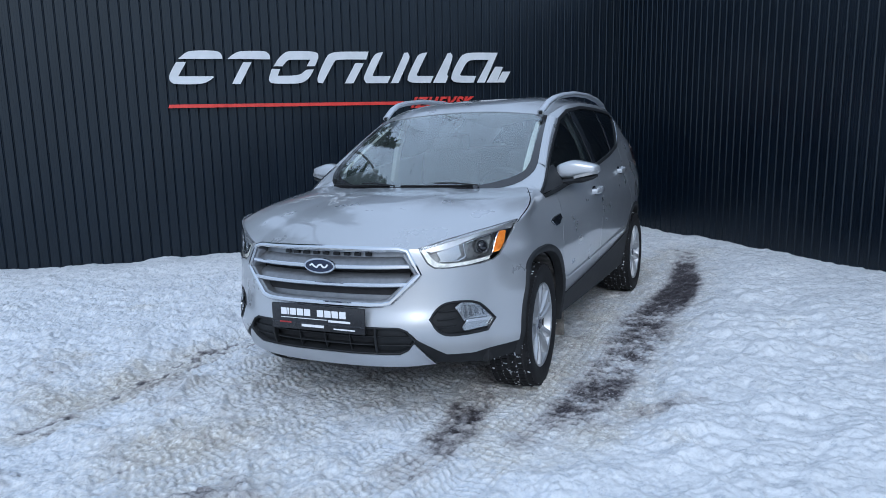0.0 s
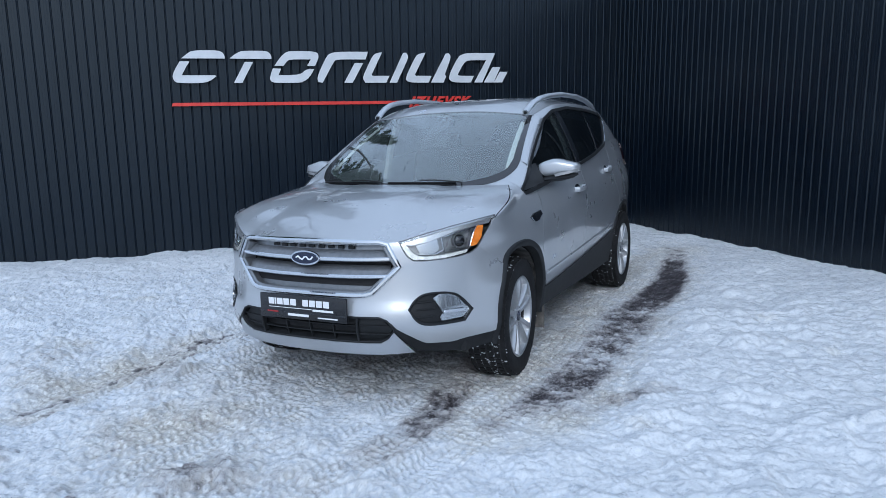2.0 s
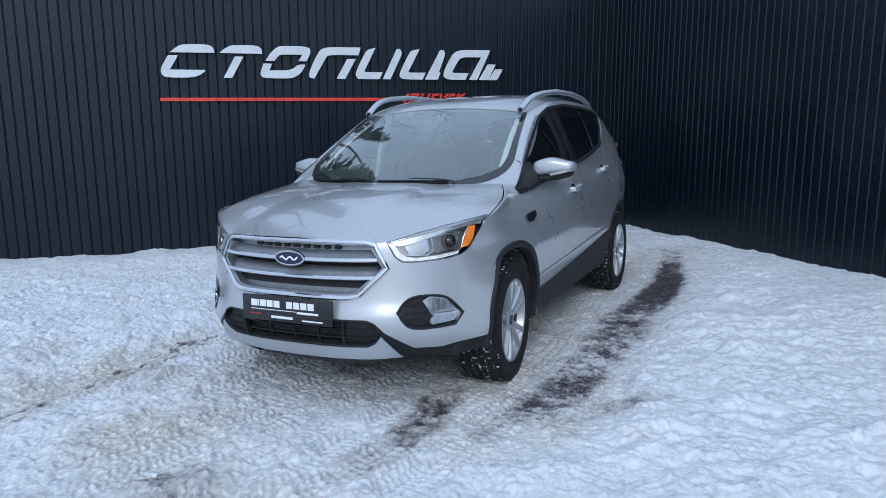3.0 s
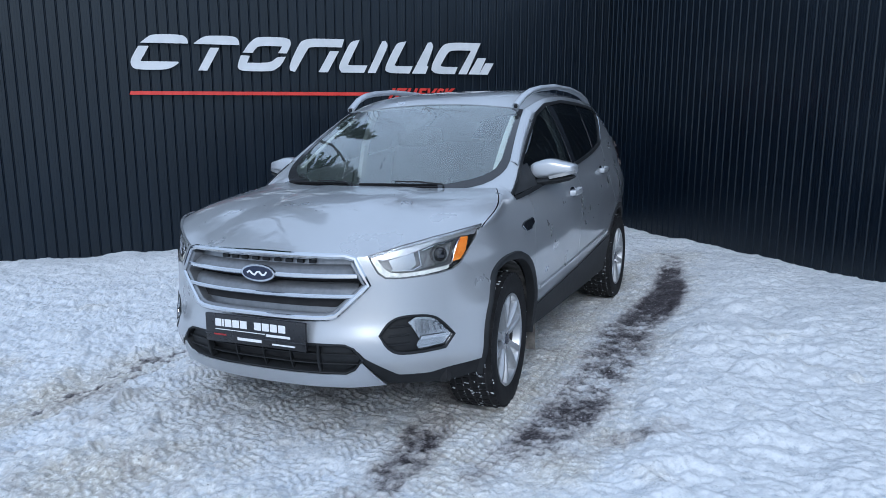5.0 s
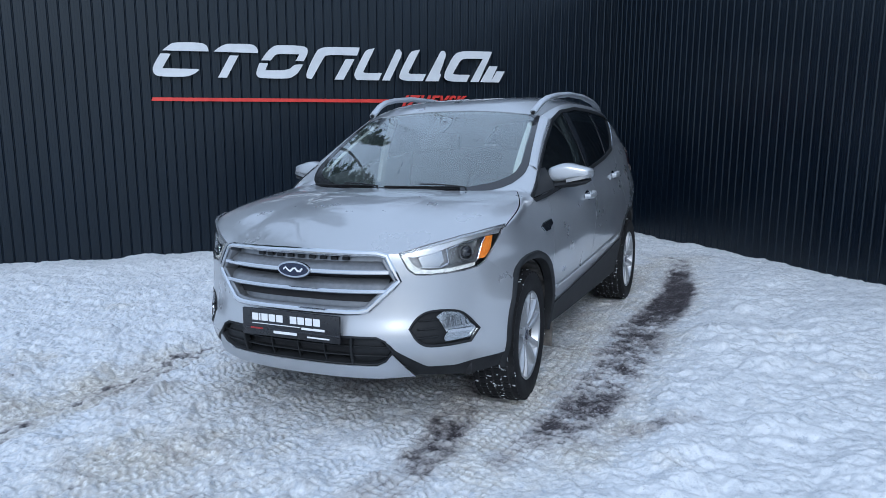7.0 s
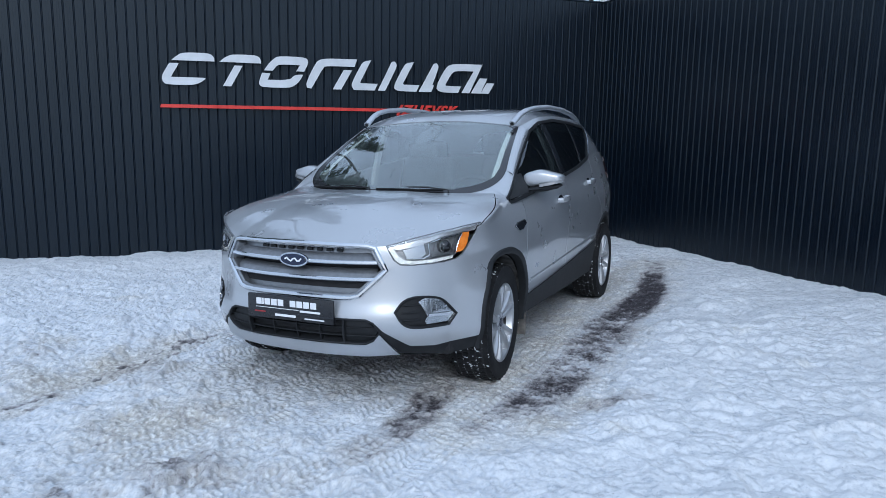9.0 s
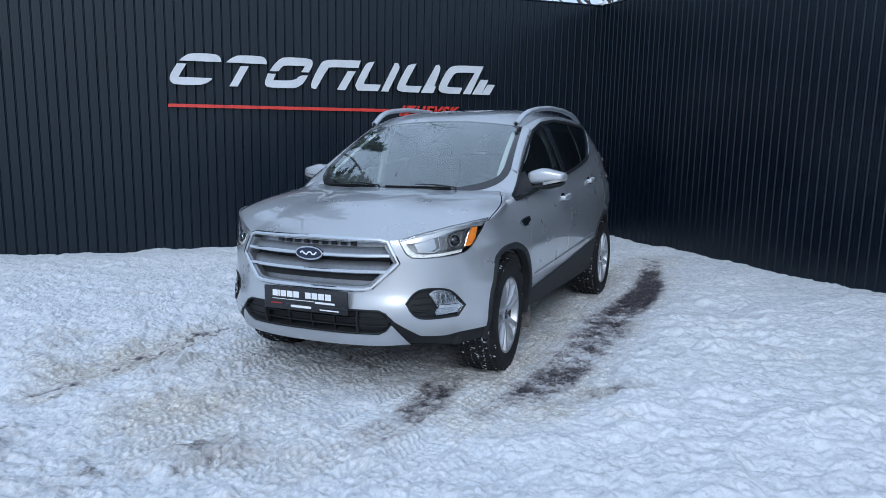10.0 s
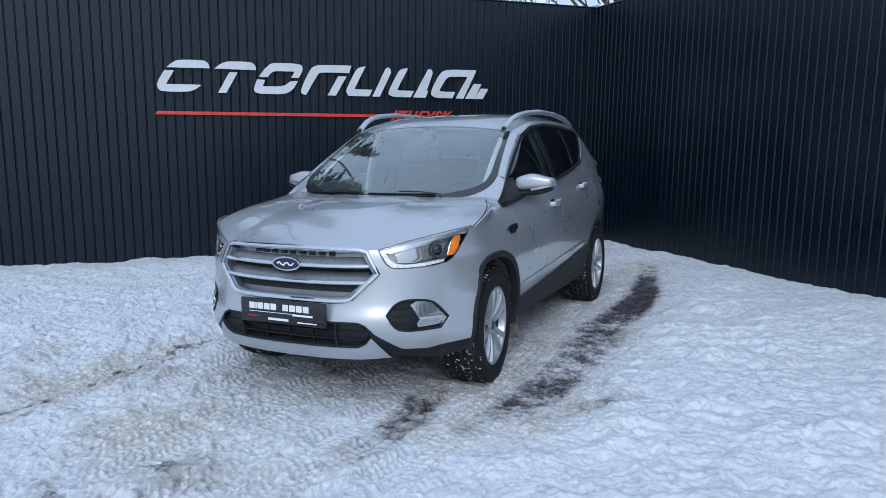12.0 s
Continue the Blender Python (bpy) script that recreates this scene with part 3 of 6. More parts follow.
def snow_material():
    m = material("trodden_snow", (0.8, 0.82, 0.86), 0.65)
    b = m.node_tree.nodes["Principled BSDF"]

    def layer(key):
        n = m.node_tree.nodes.new("ShaderNodeAttribute")
        n.attribute_name = key
        return n.outputs["Fac"]
    bare, dirt, hollow = layer("bare"), layer("dirt"), layer("hollow")
    mid, fine = texture(m, scale=14, detail=7, rough=0.65), texture(m, scale=90, detail=4, rough=0.65)
    chips, flecks = texture(m, scale=34, detail=6, rough=0.72), texture(m, scale=58, detail=4, rough=0.65)

    def math_node(op, a, c):
        n = m.node_tree.nodes.new("ShaderNodeMath")
        n.operation = op
        for k, v in enumerate((a, c)):
            if isinstance(v, (int, float)):
                n.inputs[k].default_value = v
            else:
                wire(m, v, n.inputs[k])
        return n.outputs[0]

    def mix(fac, a, c):
        n = m.node_tree.nodes.new("ShaderNodeMix")
        n.data_type = "RGBA"
        wire(m, fac, n.inputs["Factor"])
        for k, v in (("A", a), ("B", c)):
            socket = [i for i in n.inputs if i.name == k and i.type == "RGBA"][0]
            if isinstance(v, tuple):
                socket.default_value = (*v, 1)
            else:
                wire(m, v, socket)
        return [o for o in n.outputs if o.type == "RGBA"][0]

    def about(n, k):
        return math_node("MULTIPLY", math_node("SUBTRACT", n.outputs["Fac"], 0.5), k)
    micro = texture(m, scale=230, detail=3, rough=0.6)
    snow = ramp(m, math_node("ADD", math_node("ADD", chips.outputs["Fac"], about(micro, 0.25)), about(mid, 0.7)), [(0.29, (0.47, 0.50, 0.54)), (0.41, (0.67, 0.685, 0.70)), (0.56, (0.77, 0.78, 0.79))]).outputs["Color"]
    ice = ramp(m, math_node("ADD", chips.outputs["Fac"], about(micro, 0.3)), [(0.33, (0.33, 0.29, 0.23)), (0.42, (0.55, 0.505, 0.43)), (0.52, (0.71, 0.675, 0.60)), (0.60, (0.88, 0.87, 0.83))]).outputs["Color"]
    tar = ramp(m, fine.outputs["Fac"], [(0.3, (0.018, 0.015, 0.017)), (0.52, (0.042, 0.035, 0.039)), (0.60, (0.14, 0.125, 0.13)), (0.70, (0.6, 0.6, 0.62))]).outputs["Color"]
    spread = math_node("ADD", about(mid, 1.0), about(chips, 1.3))
    # hollows toned darker: relief shade put into the colour, plus grey ice and dirt
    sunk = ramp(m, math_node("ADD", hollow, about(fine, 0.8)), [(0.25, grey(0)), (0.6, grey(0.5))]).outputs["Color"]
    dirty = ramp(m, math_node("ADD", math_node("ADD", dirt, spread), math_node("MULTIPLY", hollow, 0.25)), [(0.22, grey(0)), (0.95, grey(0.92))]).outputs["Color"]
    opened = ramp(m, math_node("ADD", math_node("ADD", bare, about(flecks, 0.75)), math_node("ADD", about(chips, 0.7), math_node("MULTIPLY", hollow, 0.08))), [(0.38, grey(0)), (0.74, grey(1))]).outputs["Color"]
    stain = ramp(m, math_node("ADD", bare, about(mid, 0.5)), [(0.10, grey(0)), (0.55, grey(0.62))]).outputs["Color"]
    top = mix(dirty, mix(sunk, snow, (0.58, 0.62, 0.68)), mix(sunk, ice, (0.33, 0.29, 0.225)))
    # thin cracks between the flakes, their small shadows coloured in, and grit
    wander = node(m, "ShaderNodeVectorMath")
    wander.operation = "MULTIPLY_ADD"
    wire(m, mid.outputs["Color"], wander.inputs[0])
    wander.inputs[1].default_value = (0.09, 0.09, 0.09)
    place = m.node_tree.nodes.new("ShaderNodeTexCoord")
    wire(m, place.outputs["Object"], wander.inputs[2])
    cells = node(m, "ShaderNodeTexVoronoi", Scale=24.0)
    cells.feature = "DISTANCE_TO_EDGE"
    wire(m, wander.outputs["Vector"], cells.inputs["Vector"])
    split = ramp(m, cells.outputs["Distance"], [(0.0, grey(1)), (0.045, grey(0))]).outputs["Color"]
    some = ramp(m, math_node("ADD", texture(m, scale=9, detail=3).outputs["Fac"], math_node("ADD", math_node("MULTIPLY", dirt, 0.22), math_node("MULTIPLY", hollow, 0.06))), [(0.60, grey(0)), (0.72, grey(0.7))]).outputs["Color"]
    top = mix(math_node("MULTIPLY", split, some), top, (0.22, 0.21, 0.205))
    grit = ramp(m, math_node("ADD", texture(m, scale=110, detail=1).outputs["Fac"], math_node("MULTIPLY", dirt, 0.07)), [(0.77, grey(0)), (0.80, grey(0.9))]).outputs["Color"]
    top = mix(grit, top, (0.09, 0.075, 0.06))
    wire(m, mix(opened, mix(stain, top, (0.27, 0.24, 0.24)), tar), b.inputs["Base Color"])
    gloss = ramp(m, opened, [(0.0, grey(0.55)), (1.0, grey(0.4))]).outputs["Color"]
    wire(m, gloss, b.inputs["Roughness"])
    edge = relief(m, ramp(m, cells.outputs["Distance"], [(0.0, grey(0)), (0.12, grey(1))]).outputs["Color"], 0.3, 0.002)
    grain = relief(m, micro.outputs["Fac"], 0.5, 0.0015, edge)
    one = relief(m, fine.outputs["Fac"], 0.8, 0.0035, grain)
    two = relief(m, chips.outputs["Fac"], 0.8, 0.008, one)
    relief(m, mid.outputs["Fac"], 0.45, 0.012, two)
    return m


ground = finish("ground", ground_mesh(), snow_material(), sharp=180)
tagged(ground, "trodden snow with icy brown wheel tracks and bare asphalt", "snow ground", kind="structure")


# fence of folded metal sheet
def fence_sheet(periods):
    """A stretch of sheet along x, its crests at y = 0, its folds going back."""
    d = 0.0085
    shape = [(0.000, 0), (0.0095, -d), (0.0125, -d), (0.022, 0), (0.0505, 0), (0.0515, -0.0007), (0.0555, -0.0007), (0.057, 0), (0.074, 0), (0.0755, -0.0007), (0.0795, -0.0007), (0.081, 0)]
    bm = bmesh.new()
    xs = [(k * PITCH + a, b) for k in range(periods) for a, b in shape] + [(periods * PITCH, 0)]
    front, back = ([[bm.verts.new((a, deep - b, z)) for z in (0, FENCE_TOP + 0.4)] for a, b in xs] for deep in (0.0, 0.0015))
    for i in range(len(xs) - 1):
        bm.faces.new((front[i][0], front[i + 1][0], front[i + 1][1], front[i][1]))
        bm.faces.new((back[i][0], back[i][1], back[i + 1][1], back[i + 1][0]))
    return bm


def fence(name, label, m, count):
    f = thing(name, label, "fence", m, "structure")
    for k in range(count):
        if not k:
            first = part("metal_sheet", fence_sheet(10), anthracite, f, sharp=25)
            continue
        sheet_copy = new("metal_sheet", first.data)
        sheet_copy.parent, sheet_copy.location = f, (k * 10 * PITCH, 0, 0)
    top = FENCE_TOP + 0.4
    length = count * 10 * PITCH
    part("top_cap", block((length, 0.05, 0.02), (length / 2, 0.012, top + 0.008), 0.005), anthracite, f)
    for z in (0.7, 1.7, 2.9):
        part("rail", block((length, 0.04, 0.05), (length / 2, 0.047, z), 0.004), anthracite, f)
    return f


fence("fence_1", "tall fence of dark anthracite folded metal sheet", pose(FENCE_X - 12 * 10 * PITCH, FENCE_Y, -0.4), 12)
fence("fence_2", "dark folded metal fence standing square to the other", pose(FENCE_X, FENCE_Y + 0.0, -0.4, 0, 0, -90), 13)

clump = bmesh.new()
rnd = random.Random(9)
for dx, dy, r in ((0, 0, 0.05), (0.05, -0.02, 0.035), (-0.05, 0.01, 0.032), (0.01, 0.05, 0.03)):
    vs = bmesh.ops.create_icosphere(clump, subdivisions=2, radius=r)["verts"]
    for v in vs:
        v.co = Vector((v.co.x * 1.2, v.co.y * 1.2, v.co.z * 0.7)) * rnd.uniform(0.85, 1.15)
    bmesh.ops.translate(clump, vec=(dx, dy, r * 0.4), verts=vs)
corner_snow = thing("snow_clump", "small white snow clump on the fence corner", "snow", pose(FENCE_X, FENCE_Y, FENCE_TOP + 0.018))
part("snow", clump, packed, corner_snow)

# raised sign on the fence: pale faces on black bodies, drawn as strokes on a 0.35 m high band
SIGN_Z = 1.857
STROKES = {
    "arc": [[(-0.04, 0.26), (0.02, 0.31), (0.08, 0.346), (0.33, 0.35), (0.39, 0.33), (0.41, 0.29), (0.41, 0.262)],
            [(-0.06, 0.23), (0.04, 0.23), (-0.05, 0.083), (0.30, 0.083), (0.31, 0.073), (0.25, 0.027), (0.17, 0), (-0.09, 0), (-0.13, 0.022), (-0.145, 0.065), (-0.13, 0.117)]],
    "tee": [[(0.46, 0.262), (0.51, 0.304), (0.57, 0.337), (0.62, 0.347), (0.85, 0.35), (0.895, 0.326), (0.91, 0.293), (0.91, 0.26)],
            [(0.62, 0.228), (0.71, 0.228), (0.58, 0), (0.49, 0)]],
    "loop": [[(0.94, 0.187), (1.0, 0.273), (1.07, 0.336), (1.13, 0.35), (1.38, 0.35), (1.43, 0.328), (1.44, 0.277), (1.39, 0.188), (1.30, 0.188), (1.345, 0.259), (1.12, 0.259), (1.08, 0.239), (1.04, 0.187)],
             [(0.92, 0.16), (1.01, 0.156), (0.98, 0.085), (1.22, 0.087), (1.29, 0.153), (1.38, 0.153), (1.33, 0.067), (1.26, 0.015), (1.20, 0), (0.93, 0), (0.89, 0.019), (0.88, 0.057)]],
    "gate": [[(1.41, 0.046), (1.44, 0.13), (1.53, 0.299), (1.57, 0.328), (1.65, 0.348), (2.01, 0.35), (1.98, 0.263), (1.64, 0.263), (1.61, 0.236), (1.47, 0), (1.42, 0.01)],
             [(1.85, 0.223), (1.95, 0.223), (1.82, 0), (1.72, 0)]],
    "pair": [[(2.18, 0.348), (2.10, 0.333), (2.06, 0.30), (1.95, 0.088), (1.94, 0.045), (1.97, 0), (2.22, 0), (2.26, 0.079), (2.06, 0.079), (2.045, 0.088)],
             [(2.43, 0.339), (2.47, 0.345), (2.495, 0.307), (2.485, 0.263), (2.35, 0), (2.26, 0)]],
    "hook": [[(2.71, 0.348), (2.62, 0.332), (2.58, 0.298), (2.47, 0.089), (2.46, 0.034), (2.50, 0), (2.74, 0), (2.78, 0.079), (2.585, 0.079), (2.57, 0.09)],
             [(2.96, 0.339), (3.0, 0.345), (3.022, 0.311), (3.015, 0.267), (2.945, 0.089), (2.965, 0.079), (2.93, 0), (2.77, 0)]],
    "peak": [[(3.27, 0.35), (3.60, 0.35), (3.43, 0), (3.325, 0), (3.48, 0.265), (3.27, 0.265), (3.20, 0.246), (3.11, 0.092), (3.13, 0.079), (3.32, 0.079), (3.28, 0), (3.04, 0), (3.0, 0.045), (3.01, 0.111), (3.11, 0.29), (3.17, 0.335)],
             [(3.565, 0.185), (3.67, 0.185), (3.58, 0), (3.45, 0)],
             [(3.66, 0.128), (3.765, 0.128), (3.69, 0), (3.58, 0)]],
}


def rounded(outline, times=1):
    """Cuts the outline's corners a little where it bends gently."""
    for _ in range(times):
        out = []
        for a, b, c in zip(outline[-1:] + outline[:-1], outline, outline[1:] + outline[:1]):
            a, b, c = Vector(a), Vector(b), Vector(c)
            u, w = (a - b), (c - b)
            if u.angle(w) > radians(130) and min(u.length, w.length) > 0.02:
                out += [tuple(b + u * 0.25), tuple(b + w * 0.25)]
            else:
                out.append(tuple(b))
        outline = out
    return outline


def sign_letter(x0, strokes, face, body, label):
    t = thing("sign_letter", label, "sign letter", pose(x0, FENCE_Y, SIGN_Z), group="letters of the fence sign")
    for s in strokes:
        line = rounded([(a - x0, b) for a, b in s], 2)
        part("letter_body", slab(line, 0.054), body, t, "black return edges")
        part("letter_face", slab(line, 0.004, frame=lambda a, b, c: (a, -0.0565 - c, b)), face, t)
    return t


for key, strokes in STROKES.items():
    sign_letter(strokes[0][0][0], strokes, sign_face, gloss_black, "pale grey raised sign letter with black edges on fence")

bar = thing("sign_bar", "thin red raised bar under the sign letters", "sign bar", pose(-0.175, FENCE_Y, 1.612))
line = [(0, 0), (0.012, 0.036), (2.588, 0.036), (2.571, 0)]
part("bar_body", slab(line, 0.05), gloss_black, bar)
part("bar_face", slab(line, 0.004, frame=lambda a, b, c: (a, -0.0525 - c, b)), sign_red, bar, "red face")


def lettering(text, height, depth, shear=0.0, spacing=1.0, bold=0.0):
    cu = bpy.data.curves.new(text, "FONT")
    cu.body, cu.size, cu.extrude, cu.shear, cu.space_character, cu.offset = text, height / 0.73, depth / 2, shear, spacing, bold
    ob = new("text", cu)
    me = bpy.data.meshes.new_from_object(ob)
    bpy.data.objects.remove(ob)
    return me


town = thing("sign_word", "red raised town name in slanted capitals", "sign", pose(2.49, FENCE_Y, 1.575))
me = lettering("IZHEVSK", 0.124, 0.03, 0.45, 1.18, 0.006)
wide = 0.80 / max(v.co.x for v in me.vertices)
me.transform(Matrix.Diagonal((wide, 1, 1, 1)))
finish("word_body", me.copy(), gloss_black, town, "black edges", 30, pose(0.004, -0.03, -0.004, 90))
finish("word_face", me, sign_red, town, "red faces", 30, pose(0, -0.047, 0, 90))

# ---- the car ----
car = thing("car", "silver compact SUV parked on snow, wheels caked with snow", "car", CAR)
LAMP = [(0.495, 0.865), (0.63, 0.903), (0.785, 0.934), (0.95, 0.955), (1.10, 0.967), (1.082, 0.94), (1.013, 0.868), (0.947, 0.807), (0.902, 0.787), (0.826, 0.776), (0.757, 0.771), (0.641, 0.766), (0.575, 0.769), (0.542, 0.791)]
GRILLE = [(0, 0.866), (0.40, 0.862), (0.443, 0.852), (0.505, 0.744), (0.37, 0.612), (0.33, 0.601), (0.27, 0.598), (0, 0.598)]
INTAKE = [(0, 0.494), (0.417, 0.491), (0.455, 0.475), (0.491, 0.425), (0.454, 0.382), (0.408, 0.36), (0.275, 0.359), (0, 0.359)]
FOG = [(0.561, 0.529), (0.59, 0.58), (0.647, 0.607), (0.793, 0.598), (0.86, 0.553), (0.91, 0.498), (0.868, 0.443), (0.665, 0.441), (0.606, 0.463)]
FOG = rounded(FOG, 2)
FOG_LAMP = [(0.684, 0.576), (0.72, 0.596), (0.80, 0.589), (0.897, 0.50), (0.872, 0.462), (0.738, 0.457), (0.728, 0.479), (0.746, 0.496), (0.713, 0.544)]
AMBER = [(1.008, 0.92), (0.953, 0.921), (0.931, 0.892), (0.904, 0.819), (0.955, 0.823), (0.992, 0.86)]
HUB_F, HUB_R, HUB_Z = 0.875, 3.572, 0.342
whole = lambda half: half + [(-a, b) for a, b in half[::-1] if a > 0]
lamp_top = lambda s: float(np.interp(abs(s), [0.443, 0.495, 0.63, 0.785, 0.95, 1.10], [0.864, 0.867, 0.903, 0.934, 0.955, 0.967]))
low_line = lambda s: float(np.interp(abs(s), [0.0, 0.40, 0.47, 0.50, 0.636, 0.79, 1.05, 1.3], [0.497, 0.493, 0.47, 0.435, 0.347, 0.335, 0.362, 0.38]))
foot_line = lambda s: float(np.interp(abs(s), [0.0, 0.4, 0.56, 0.62, 0.9, 1.05], [0.288, 0.292, 0.304, 0.297, 0.268, 0.295]))
span = lambda a, b, step: list(np.linspace(a, b, max(2, int(round(abs(b - a) / step)) + 1)))
both = (1, -1)


def sided(bm, k):
    return bm if k > 0 else flip(bm)


def off_arch(y, z, r=0.44):
    """Outside the wheel openings; the front one is squarer ahead of the tyre."""
    g, up, dy = r - 0.44, max(0.0, z - HUB_Z), y - HUB_F
    reach, power = (0.378, 3) if dy < 0 else (0.397, 2)
    clear_front = (abs(dy) / (reach + g)) ** power + (up / (0.44 + g)) ** power > 1
    return clear_front and (y - HUB_R) ** 2 + (z - HUB_Z) ** 2 > r * r


def arch_at(hub, a, r=0.44):
    """A point (y, z) on the rim of a wheel opening; a turns from the front over the top."""
    c, s_ = math.cos(a), math.sin(a)
    if hub == HUB_F:
        g = r - 0.44
        reach, power = (0.378, 3) if c > 0 else (0.397, 2)
        e = lambda q: math.copysign(abs(q) ** (2 / power), q)
        return hub - (reach + g) * e(c), HUB_Z + (0.44 + g) * (e(s_) if s_ > 0 else s_)
    return hub - r * c, HUB_Z + r * s_


def skin(s, z, out=0.0):
    """A place on the front skin, moved outward."""
    p = Vector(fascia(s, z))
    if not out:
        return p
    a, b = Vector(fascia(s + 0.004, z)), Vector(fascia(s, z + 0.004))
    n = (a - p).cross(b - p).normalized()
    return p + n * out * (1 if n.y < 0 or n.x * s > 0 else -1)


def front_strip(outline, w, h, out, closed=True):
    """A bar that follows an outline on the front skin."""
    pts, ups = [], []
    n = len(outline)
    for i in range(n if closed else n - 1):
        (a, b), (c, d) = outline[i], outline[(i + 1) % n]
        steps = max(1, int(math.hypot(c - a, d - b) / 0.03))
        for k in range(steps):
            s, z = a + (c - a) * k / steps, b + (d - b) * k / steps
            pts.append(skin(s, z, out))
            ups.append(skin(s, z, 1.0) - skin(s, z))
    if not closed:
        pts.append(skin(*outline[-1], out))
        ups.append(skin(*outline[-1], 1.0) - skin(*outline[-1]))
    e = min(w, h) * 0.3
    section = [(-w / 2, -h / 2), (w / 2, -h / 2), (w / 2, h / 2 - e), (w / 2 - e, h / 2), (-w / 2 + e, h / 2), (-w / 2, h / 2 - e)]
    return sweep(pts, section, closed, up=ups)


def front_panel(outline, out, step=0.012, t=0.003):
    """A panel that fills an outline on the front skin."""
    ss, zs = [p[0] for p in outline], [p[1] for p in outline]
    bm = sheet(lambda s, z: skin(s, z, out), span(min(ss), max(ss), step), span(min(zs), max(zs), step), lambda s, z, p: inside(outline, s, z), edges=[outline + outline[:1]])
    return thick(bm, t)


# front bumper with its openings
grille_all, intake_all = whole(GRILLE), whole(INTAKE)


def bumper_keeps(s, z, p):
    r = abs(s)
    if z < low_line(s) or z > lamp_top(s) or not off_arch(p.y, z):
        return False
    if r > 0.93 and z > float(np.interp(r, [0.93, 0.985, 1.162], [0.835, 0.804, 0.68])) - 0.002:
        return False
    return not (inside(LAMP, r, z) or inside(GRILLE, r, z) or inside(FOG, r, z) or inside(INTAKE, r, z)) and not (r < 0.5 and z > 0.75 and z > 0.866 - max(0, r - 0.44) * 0.1 - 0.002)


arch_s = []
for a in np.linspace(-0.2, 1.6, 60):
    y, z = arch_at(HUB_F, a)
    arch_s.append((float(np.interp(y, [plan_y(r) for r in np.linspace(0.3, RUN[-1], 200)], np.linspace(0.3, RUN[-1], 200))), z))
rims = [LAMP + LAMP[:1], GRILLE[:], FOG + FOG[:1], INTAKE[:], [(r, low_line(r)) for r in span(0, 1.2, 0.02)], [(0.93, 0.833), (0.985, 0.802), (1.162, 0.678), (1.25, 0.62)], arch_s]
rims += [[(-a, b) for a, b in e] for e in rims]
bumper = part("front_bumper", thick(sheet(fascia, span(-1.20, 1.20, 0.009), span(0.29, 0.97, 0.009), bumper_keeps, edges=rims), 0.003), silver, car, sharp=60)
skid_side = [(0.482 + (0.425 - z) * 0.75, z) for z in span(0.24, 0.44, 0.02)]
low_rims = [[(r, foot_line(r)) for r in span(0, 1.1, 0.02)], [(r, low_line(r)) for r in span(0.3, 1.2, 0.02)], skid_side, INTAKE[:], arch_s]
low_rims += [[(-a, b) for a, b in e] for e in low_rims]
part("skid_plate", thick(sheet(lambda s, z: skin(s, z, 0.006), span(-0.60, 0.60, 0.012), span(0.255, 0.45, 0.008),
     lambda s, z, p: foot_line(s) < z < low_line(s) - 0.006 and not inside(INTAKE, abs(s), z) and abs(s) < 0.485 + (0.425 - z) * 0.75 and z < 0.43, edges=low_rims), 0.004), satin, bumper, "satin silver lower lip", 60)
for k in both:
    part("lower_corner", sided(thick(sheet(lambda s, z: skin(s, z, -0.004), span(0.46, 1.14, 0.012), span(0.25, 0.47, 0.008),
         lambda s, z, p: foot_line(s) < z < low_line(s) + 0.004 and s > 0.482 + (0.425 - z) * 0.75 and off_arch(p.y, z, 0.43), edges=low_rims), 0.004), k), black_plastic, bumper, "black plastic lower corner", 60)

# lower air intake
intake = part("air_intake", thick(sheet(lambda s, z: skin(s, z, -0.05), span(-0.52, 0.52, 0.03), span(0.33, 0.52, 0.03)), 0.004), dark, car, "black lower air intake with thin slats")
part("intake_frame", front_strip(intake_all, 0.012, 0.05, -0.022), black_plastic, intake)
for z in (0.400, 0.446):
    part("slat", front_strip([(-0.47, z), (0.47, z)], 0.006, 0.02, -0.02, False), black_plastic, intake)
for s in (-0.30, -0.13, 0.02, 0.16):
    part("slat", front_strip([(s, 0.365), (s, 0.488)], 0.006, 0.02, -0.018, False), black_plastic, intake)
for k in both:
    part("blank_panel", front_panel([(k * a, b) for a, b in ((0.30, 0.488), (0.42, 0.486), (0.478, 0.425), (0.45, 0.388), (0.40, 0.366), (0.29, 0.366))], -0.02), black_plastic, intake)
    part("slat", front_strip([(k * 0.295, 0.366), (k * 0.30, 0.49)], 0.012, 0.03, -0.01, False), black_plastic, intake)

# grille
grille = part("grille", thick(sheet(lambda s, z: skin(s, z, -0.07), span(-0.52, 0.52, 0.03), span(0.58, 0.87, 0.03)), 0.004), dark, car, "black mesh grille with silver bars in a chrome frame")
part("frame", front_strip(grille_all, 0.024, 0.058, -0.010), chrome, grille, "chrome grille frame", 25)
inner = [(a * 0.965, 0.735 + (b - 0.735) * 0.90) for a, b in grille_all]
inner_open = sorted([q for q in inner if q[0] > 0], key=lambda q: -q[1])[1:] + sorted([q for q in inner if q[0] < 0], key=lambda q: q[1])[:-1]
part("inner_frame", front_strip(inner_open, 0.018, 0.07, -0.030, False), grille_silver, grille, "satin silver inner frame", 25)


